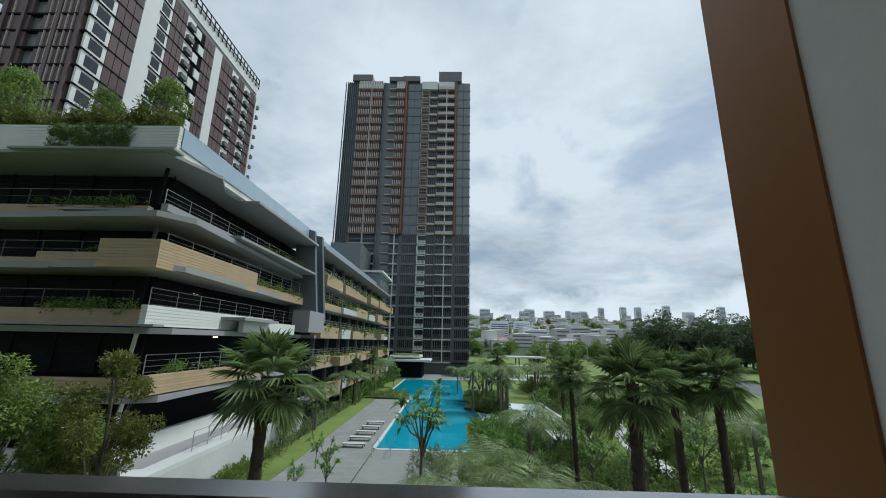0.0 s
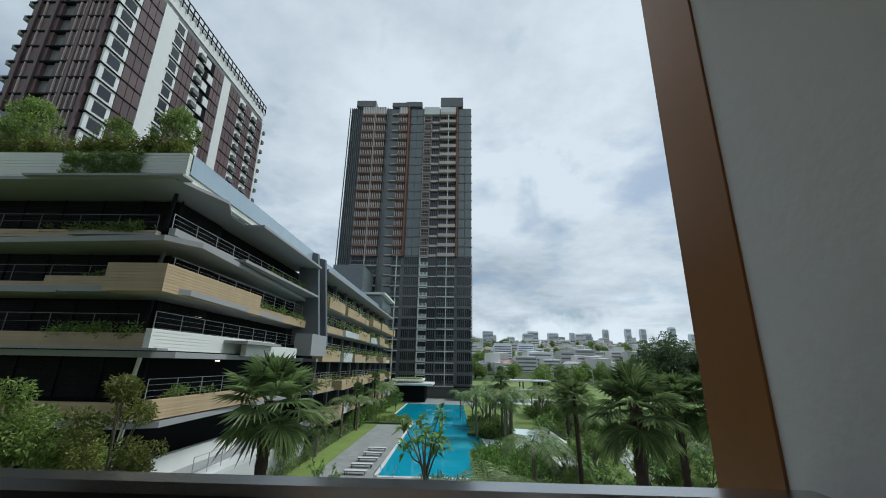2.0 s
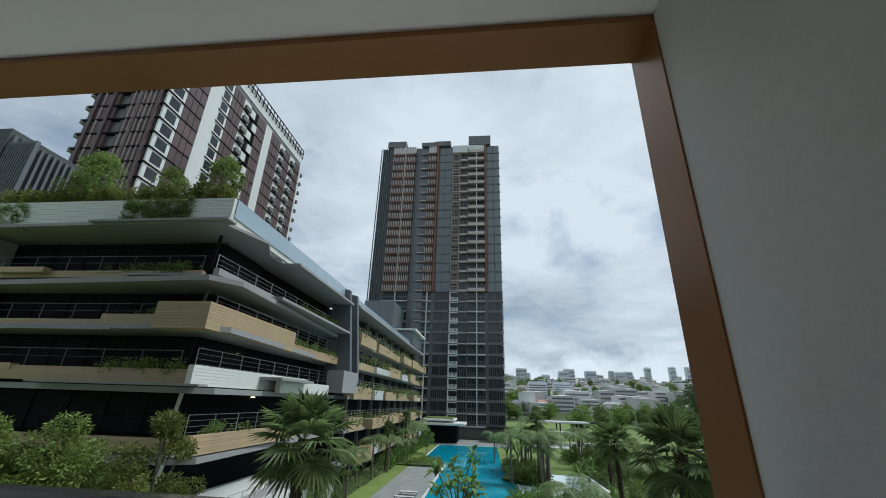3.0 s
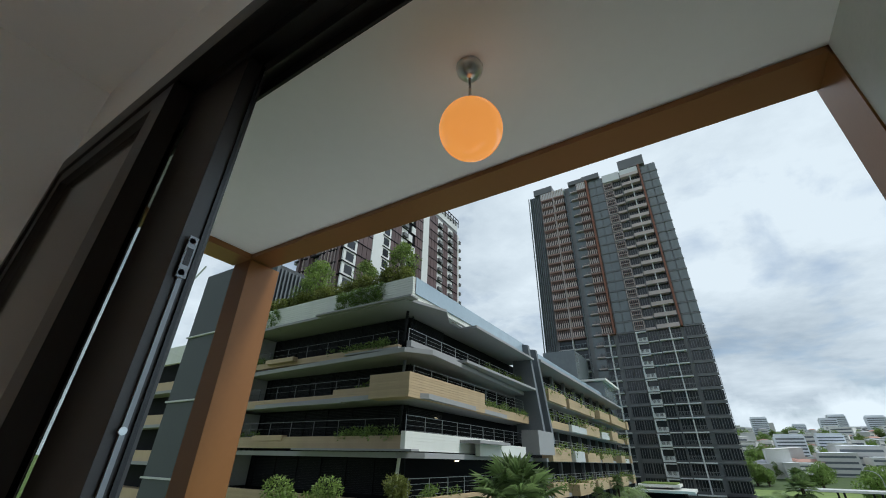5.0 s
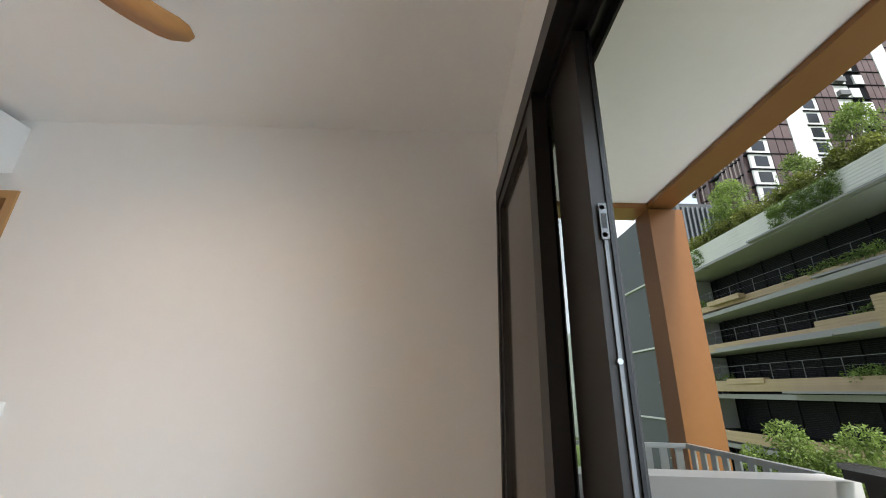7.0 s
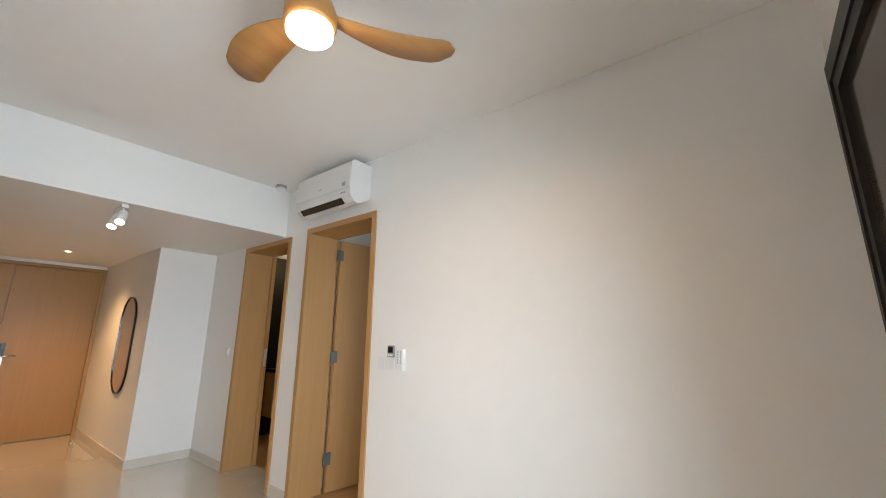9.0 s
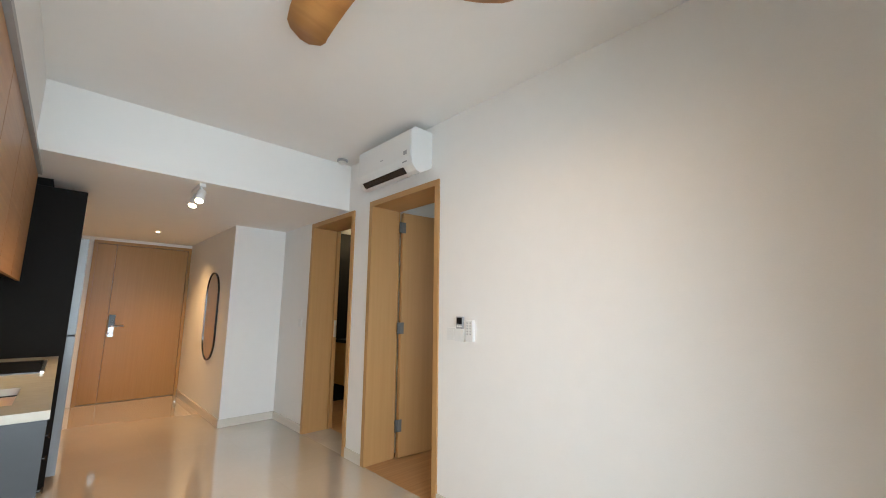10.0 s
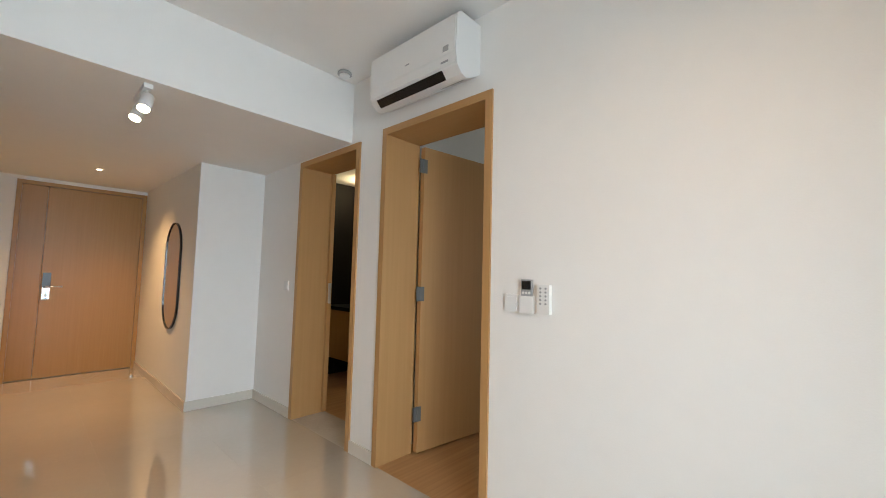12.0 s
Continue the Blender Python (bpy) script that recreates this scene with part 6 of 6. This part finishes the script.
# feather palms
fa = feather_palm_parts(4, 2.9, 3.3, 0.09, 16, 60)
put(fa, 2.9, 15.5, GZ + 0.05)
put(fa, 5.1, 16.5, GZ + 0.05, 0.95, 140)
put(fa, 3.6, 21.5, GZ + 0.05, 0.9, 60)
put(fa, 13.5, 13.0, GZ + 0.05, 0.85, 200)
fb = feather_palm_parts(9, 4.4, 2.7, 0.14, 14, 40)
put(fb, 6.6, 26.0, GZ)
put(fb, 20.5, 27.0, GZ, 0.9, 77)
put(fb, 24.0, 33.0, GZ, 0.85, 160)
put(fb, 7.4, 64.0, GZ + 0.3, 1.0, 30)
put(fb, 3.2, 72.0, GZ, 0.9, 120)
rr = random.Random(12)
for k in range(11):
    put(fb, -11.2 + rr.uniform(-1.2, 1.0), 42 + k * 5.2, GZ, rr.uniform(0.65, 1.05), rr.uniform(0, 360))
for k in range(9):
    put(fb, rr.uniform(16, 21), 58 + k * 3.0, GZ, rr.uniform(0.8, 1.1), rr.uniform(0, 360))
# broadleaf trees
ba = broad_tree_parts(5, 3.9, 1.15)
put(ba, 0.35, 24.0, GZ + 0.05, 1.68, 0)
put(ba, -5.6, 27.0, GZ, 0.72, 60)
put(ba, -6.6, 24.5, GZ, 0.55, 160)
for x, y, s in ((6.0, 59, 1.3), (7.8, 63, 1.4), (4.8, 65, 1.2), (9.2, 56, 1.1), (12.0, 24.5, 0.85), (15.2, 20.0, 0.8), (10.5, 17.5, 0.7), (-10.9, 40, 0.9), (-11, 33, 0.6), (13.8, 27, 1.0)):
    put(ba, x, y, GZ + 0.05, s, x * 77 % 360)
# leafy trees below the balcony on the car park side
la = leafy_tree_parts(21, 7.9, 1.9, 0.13, "light", 1700, 0.4)
put(la, -10.8, 12.4, GZ, 1.0)
put(la, -12.5, 11.2, GZ, 1.0, 120)
lb = leafy_tree_parts(33, 8.0, 1.35, 0.11, "olive", 1000, 0.55, "slender olive-green tree with a rounded crown")
put(lb, -8.6, 13.4, GZ, 1.0)
put(la, -11.6, 15.6, GZ, 0.8, 70)
lc = leafy_tree_parts(41, 5.2, 1.6, 0.14, "shrub", 500, 0.3, "small dark green garden tree")
for x, y, s in ((12.4, 33, 0.8), (10.2, 30, 0.75), (22, 36, 0.9), (19.0, 47, 1.0), (24, 52, 1.0), (-12.0, 36, 0.8), (27, 44, 1.0), (17, 29.5, 0.7), (34, 66, 1.1), (-9, 80, 0.8), (42, 60, 1.1)):
    put(lc, x, y, GZ, s, x * 51 % 360)


rq = random.Random(77)
for k in range(26):
    put(lc, rq.uniform(16, 44), rq.uniform(26, 78), GZ, rq.uniform(0.45, 0.95), rq.uniform(0, 360))
for k in range(14):
    put(ba, rq.uniform(8, 20), rq.uniform(22, 48), GZ + 0.05, rq.uniform(0.7, 1.15), rq.uniform(0, 360))
for k in range(10):
    put(fb, rq.uniform(4.5, 9.4), rq.uniform(53, 68), GZ + 0.3, rq.uniform(0.8, 1.25), rq.uniform(0, 360))
for k in range(9):
    put(fb, rq.uniform(10, 34), rq.uniform(24, 60), GZ, rq.uniform(0.7, 1.0), rq.uniform(0, 360))
for x, y, q in ((-5.0, 25.0, 0.62), (-7.4, 30.5, 0.6), (-8.3, 22.6, 0.5)):
    put(ba, x, y, GZ, q, x * 91 % 360)


# low planting as one mass a bed
def bed(name, label, material, x0, x1, y0, y1, z, n, h, leaf, seed, slim=0.35):
    rs = np.random.RandomState(seed)
    cl = [(rs.uniform(x0, x1), rs.uniform(y0, y1), z + h * rs.uniform(0.15, 0.8), h * rs.uniform(0.5, 1.0)) for _ in range(n)]
    V, F = leaf_cloud(rs, cl, 110 / h, leaf, slim, -0.2)
    return tagged(mesh_from(name, V, F, material), label, "shrubs", "", "stuff")


bed("shrub_mass", "mixed green shrubs under the palms", "shrub", -4, 5.5, 11, 21, GZ, 150, 0.75, 0.26, 1)
bed("shrub_mass", "bright green strap-leaved border plants", "light", -12.6, -10.9, 14, 34, GZ, 130, 0.42, 0.34, 2, 0.16)
bed("shrub_mass", "grey-green border shrubs along the lawn strip", "feather", -13.2, -11.7, 34, 62, GZ, 150, 0.6, 0.26, 3)
bed("shrub_mass", "dense dark green shrubs beside the path", "shrub", 6, 16.5, 20, 34, GZ, 210, 0.85, 0.28, 4)
bed("shrub_mass", "low clipped hedge on the raised bed", "light", -12, -5.2, 64.4, 69.5, GZ + 0.25, 70, 0.5, 0.3, 5)
bed("shrub_mass", "planted island shrubs", "shrub", 4.5, 9.3, 54, 68, GZ + 0.35, 90, 0.9, 0.4, 6)
bed("shrub_mass", "garden shrubs beyond the pools", "shrub", 16, 22, 56, 86, GZ, 120, 1.1, 0.5, 7)
bed("shrub_mass", "mixed planting between pool and path", "broad", 4.2, 14.2, 36, 47, GZ, 170, 0.9, 0.36, 12)
bed("shrub_mass", "pale grassy plants near the pool steps", "feather", -0.5, 6, 21, 34, GZ, 160, 0.7, 0.4, 13, 0.12)
bed("shrub_mass", "loose bushes across the slope", "shrub", 18, 46, 24, 60, GZ, 130, 0.8, 0.45, 8)
bed("shrub_mass", "bright yellow-green ground cover on the slope", "light", 13, 34, 17, 42, GZ, 170, 0.5, 0.3, 15)
bed("shrub_mass", "low plants beside the ramp wall", "light", -12.55, -12.0, 19, 31, GZ, 60, 0.45, 0.3, 9)
bed("shrub_mass", "shrubs at the foot of the car park", "broad", -13.4, -11.6, 60, 100, GZ, 120, 1.2, 0.5, 10)
bed("shrub_mass", "dark undergrowth below the trees", "shrub", -14.5, -7.5, 9.5, 18, GZ, 120, 1.0, 0.3, 11)

# roof garden of the car park
rg = np.random.RandomState(3)
cl = [(rg.uniform(-32.5, -15.0), rg.uniform(21.55, 22.4), 13.4 + rg.uniform(0, 1.1), rg.uniform(0.3, 0.6)) for _ in range(170)]
V, F = leaf_cloud(rg, cl, 520, 0.2)
tagged(mesh_from("roof_hedge", V, F, "olive"), "yellow-green clipped hedge on the car park roof", "hedge", "", "stuff")
cl = [(rg.uniform(-21.8, -16.9), 21.12, 13.3 - 1.6 * rg.uniform(0, 1) ** 1.2, rg.uniform(0.12, 0.24)) for _ in range(260)]
cl += [(rg.uniform(-31.5, -29.0), 21.12, 13.25 - 1.5 * rg.uniform(0, 1), rg.uniform(0.12, 0.22)) for _ in range(60)]
V, F = leaf_cloud(rg, cl, 1100, 0.12, 0.4, 1.2)
tagged(mesh_from("hanging_creeper", V, F, "shrub"), "green creeper hanging over the white parapet", "creeper", "", "stuff")
lr_ = leafy_tree_parts(52, 4.3, 1.6, 0.19, "light", 260, 0.35, "small airy tree in the roof garden")
for x, y, s in ((-16.4, 22.6, 0.95), (-20.6, 22.8, 0.85), (-26.2, 22.6, 1.1), (-28.6, 23.2, 0.9)):
    put(lr_, x, y, 12.9, s, x * 40 % 360)
# planter plants on the car park
rp_ = np.random.RandomState(17)
for x0, x1, y0, y1, z, n in ((-23, -16.2, 22.0, 22.3, 8.7, 34), (-33, -29, 22.0, 22.3, 8.7, 14), (-19.5, -16.8, 22.2, 22.6, 5.9, 12), (-21, -15.2, 21.7, 22.0, 2.7, 32), (-14.8, -14.5, 34, 43, 8.9, 26), (-14.3, -14.0, 32, 43, 5.6, 26), (-14.3, -13.8, 23.5, 27.0, -0.6, 14), (-33, -30, 22, 22.3, 2.7, 12)):
    cl = [(rp_.uniform(x0, x1), rp_.uniform(y0, y1), z + rp_.uniform(-0.15, 0.3), rp_.uniform(0.2, 0.42)) for _ in range(n)]
    V, F = leaf_cloud(rp_, cl, 420, 0.2, 0.35, 0.3)
    tagged(mesh_from("planter_plants", V, F, "shrub"), "green plants spilling from a car park planter", "plants", "car park planters", "stuff")
for z in LV:
    cl = [(rp_.uniform(-13.9, -12.9), rp_.uniform(47, 97), z + rp_.uniform(-0.6, 0.2), rp_.uniform(0.35, 0.7)) for _ in range(55)]
    V, F = leaf_cloud(rp_, cl, 60, 0.35, 0.4, 0.4)
    tagged(mesh_from("planter_plants", V, F, "light"), "green plants spilling from the long planters", "plants", "car park planters", "stuff")

# ---- pool furniture ----
lo = thing("sun_lounger", "low dark-framed sun lounger with a pale sling", "sun lounger", (0, 0, 0), "loungers on the deck")
for y in (-0.3, 0.27):
    slab("side_rail", -0.95, 0.95, y, y + 0.04, 0.27, 0.31, "black_pl", lo)
for x, y in ((-0.85, -0.3), (0.8, -0.3), (-0.85, 0.27), (0.8, 0.27)):
    slab("leg", x, x + 0.05, y, y + 0.04, 0.0, 0.27, "black_pl", lo)
slab("sling", -0.93, 0.93, -0.26, 0.27, 0.312, 0.33, "paving_w", lo, "pale fabric sling", 0.004)
for k in range(5):
    put(lo, -6.1 + 0.03 * k, 36.3 + k * 2.3, GZ + 0.012, 1.0, 2.0 * (k % 3 - 1))
hr = thing("pool_handrail", "chrome pool handrail at the steps", "handrail", (-3.9, 34, GZ))
bm = bmesh.new()
for x in (-4.0, -2.6):
    tube(bm, [(x, 33.2, GZ), (x, 33.2, GZ + 0.9), (x, 35.8, GZ + 0.9), (x, 36.6, GZ + 0.2)], 0.03, 8)
part("rails", bm, "steel", hr)
pl = thing("garden_planter", "dark stone planter block with a pale top", "planter", (11.7, 35, GZ))
slab("block", 10.2, 13.2, 34, 37.5, GZ, GZ + 1.5, "corewall", pl, "", 0.02)
slab("capping", 10.1, 13.3, 33.9, 37.6, GZ + 1.5, GZ + 1.58, "paving_w", pl, "", 0.01)
pw = thing("planter_wall", "low pale concrete planter wall", "wall", (8, 20, GZ))
slab("wall_run", 5.8, 12.2, 17.6, 17.9, GZ, GZ + 0.5, "concrete", pw, "", 0.02)
slab("wall_run", 5.5, 5.8, 17.6, 22.5, GZ, GZ + 0.5, "concrete", pw, "", 0.02)
# pergola and pavilion
pg = thing("pergola", "flat dark pergola over a garden terrace", "pergola", (22, 110, GZ))
for x in (15, 20, 25, 30.5):
    for y in (108.5, 114):
        slab("post", x - 0.14, x + 0.14, y - 0.14, y + 0.14, GZ, -2.6, "louvre", pg)
slab("roof", 14.2, 27, 107.6, 115, -2.6, -2.25, "concrete", pg, "pale flat roof")
slab("lower_roof", 16, 31.5, 104, 107.4, -4.6, -4.3, "concrete", pg, "lower pale flat roof")
for k in range(12):
    slab("slat", 27.2 + k * 0.4, 27.36 + k * 0.4, 107.6, 115, -2.5, -2.3, "louvre", pg)
for x in (16.5, 23.5, 31):
    slab("post", x - 0.14, x + 0.14, 104.6, 104.9, GZ, -4.6, "louvre", pg)
flat("pergola_terrace", rect(11, 33, 100, 116), GZ + 0.1, "paving_w", "pale terrace under the pergola", "pavement")
pv = thing("garden_pavilion", "low pavilion with stacked white roof plates and grass on top", "pavilion", (-8, 104, GZ))
# shade under the roof plates, put in as a near-black body
slab("body", -13, -5, 101, 109, GZ, -3.6, "darkvoid", pv)
for x0, x1, y0, y1, z in ((-14.5, -3.0, 98, 110, -3.6), (-13, -5.5, 100, 109, -2.7)):
    slab("roof_plate", x0, x1, y0, y1, z, z + 0.45, "white_clad", pv, "", 0.03)
slab("grass_top", -12.5, -6, 100.5, 108.5, -2.25, -2.05, "lawn", pv)
slab("porch", 2, 9, 106, 113, -4.4, -4.0, "louvre", pv)

# ---- far town, woods and fields ----
rf = random.Random(44)
house_lib = []


def house_kind(w, d, h, roof, two):
    hs = thing("house", "far pale house with a pitched roof", "house", (0, 0, 0), "far houses")
    slab("wall", -w / 2, w / 2, -d / 2, d / 2, 0, h, "house", hs)
    bm = bmesh.new()
    rise = 1.6 if two else 0.5
    v = [bm.verts.new(p) for p in ((-w / 2 - .5, -d / 2 - .5, h), (w / 2 + .5, -d / 2 - .5, h), (w / 2 + .5, d / 2 + .5, h), (-w / 2 - .5, d / 2 + .5, h), (-w / 4, 0, h + rise), (w / 4, 0, h + rise))]
    for f in ((0, 1, 5, 4), (1, 2, 5), (2, 3, 4, 5), (3, 0, 4), (3, 2, 1, 0)):
        bm.faces.new([v[i] for i in f])
    part("roof", bm, roof, hs)
    for z in ((1.0, 4.2) if two else (1.0, 4.2, 7.4, 10.6)):
        slab("window_band", -w / 2 + 1.2, w / 2 - 1.2, -d / 2 - 0.05, -d / 2 + 0.02, z, z + 1.2, "greywall", hs)
    return hs


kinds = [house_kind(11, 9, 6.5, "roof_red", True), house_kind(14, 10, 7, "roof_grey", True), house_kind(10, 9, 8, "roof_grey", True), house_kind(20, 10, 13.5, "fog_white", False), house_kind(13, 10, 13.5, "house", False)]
for k in range(295):
    y = 270 + 470 * rf.random() ** 1.1
    x = rf.uniform(0.02, 0.62) * y + rf.uniform(-5, 15)
    put(rf.choice(kinds), x, y, GZ - 0.6 + (y - 240) * 0.1, rf.uniform(0.55, 1.0), rf.choice((0, 12, 25, -18, -30, 90, 60)))
hill = flat("town_slope", [(-100, 240), (700, 240), (900, 760), (-100, 760)], GZ, "soil", "rising built-up ground", "ground", "structure", 0.3)
for v in hill.data.vertices:
    if v.co.y > 300:
        v.co.z += 52
blocks = []


def far_block(w, d, h):
    b = thing("far_block", "far apartment block with haze painted into its pale colour", "building", (0, 0, 0), "far blocks")
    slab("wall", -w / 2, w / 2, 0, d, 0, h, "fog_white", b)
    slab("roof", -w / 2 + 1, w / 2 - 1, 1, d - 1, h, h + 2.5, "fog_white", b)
    n = int(h / 3.2)
    for k in range(n):
        slab("window_band", -w / 2 + 1, w / 2 - 1, -0.1, 0.1, k * 3.2 + 1.2, k * 3.2 + 2.6, "greywall", b)
    return b


b1, b2 = far_block(26, 14, 30), far_block(16, 12, 46)
for x, y, s, kd in ((42, 330, 0.75, 0), (66, 360, 0.7, 0), (120, 640, 0.8, 0), (165, 660, 0.85, 0), (215, 680, 0.8, 0), (262, 690, 0.75, 1), (300, 690, 0.8, 1), (330, 700, 0.8, 1), (90, 620, 0.6, 0), (140, 700, 0.9, 0), (240, 720, 0.8, 0), (190, 640, 0.6, 1), (380, 700, 0.9, 1), (430, 720, 0.9, 0), (60, 680, 0.9, 0), (475, 700, 0.9, 1)):
    put((b1, b2)[kd], x, y, GZ - 1 + (y - 240) * 0.1, s * 0.75, 0)


def far_tree(seed, h, r, material):
    rs = np.random.RandomState(seed)
    p = thing("broad_tree", "tall dark green tree of a far wood", "tree", (0, 0, 0), "far trees")
    bm = bmesh.new()
    tube(bm, [(0, 0, 0), (0.2, 0, h * 0.6)], [0.5, 0.25], 7)
    cl = []
    for k in range(26):
        a = k * 2.4
        u = rs.uniform(0.22, 1.0)
        q = r * math.sin(math.pi * (0.15 + 0.75 * u)) * rs.uniform(0.3, 1.0)
        cl.append((q * math.cos(a), q * math.sin(a), h * u, r * rs.uniform(0.25, 0.45)))
        tube(bm, [(0.1, 0, h * max(0.15, u - 0.3)), (q * math.cos(a), q * math.sin(a), h * u)], [0.15, 0.05], 4)
    part("trunk", bm, "bark", p)
    V, F = leaf_cloud(rs, cl, 130 / (r * 0.35) ** 2, r * 0.13, 0.6)
    mesh_from("crown", V, F, material, p)
    return p


t1, t2, t3 = far_tree(1, 22, 7, "wood_far"), far_tree(2, 17, 6, "wood_far"), far_tree(3, 9, 4.5, "shrub")
for k in range(46):
    u = rf.random()
    put(rf.choice((t1, t1, t2)), 86 + 70 * u + rf.uniform(-6, 6), 132 + 60 * rf.random(), GZ, rf.uniform(0.65, 1.02), rf.uniform(0, 360))
for k in range(240):
    y = rf.uniform(235, 640)
    put(t3, rf.uniform(0.0, 0.6) * y, y, GZ + max(0, y - 240) * 0.1, rf.uniform(0.5, 1.15), rf.uniform(0, 360))
for x, y, s in ((34, 150, 0.9), (62, 200, 1.0), (70, 190, 1.1)):
    put(t3, x, y, GZ, s, x * 33)
# street lamps beyond the lawn
st = thing("street_lamp", "slender grey street lamp with a curved arm", "street lamp", (0, 0, 0), "street lamps")
bm = bmesh.new()
tube(bm, [(0, 0, 0), (0, 0, 7)] + [(1.6 - 1.6 * math.cos(a), 0, 7 + 1.4 * math.sin(a)) for a in (k * math.pi / 16 for k in range(1, 10))], 0.07, 6)
part("pole", bm, "galv", st)
slab("lamp_head", 1.5, 2.4, -0.12, 0.12, 8.33, 8.43, "galv", st)
for x, y in ((28, 118), (36, 122), (44, 126), (52, 130), (62, 96), (76, 120)):
    put(st, x, y, GZ, 1.0, 160)
# construction cranes far off on the other side
cr = thing("tower_crane", "thin far tower crane", "crane", (-150, 60, GZ))
bm = bmesh.new()
tube(bm, [(-150, 60, GZ), (-150, 60, 50)], 0.5, 4)
tube(bm, [(-150, 60, 46), (-136, 62, 60)], 0.3, 4)
part("mast", bm, "galv", cr)
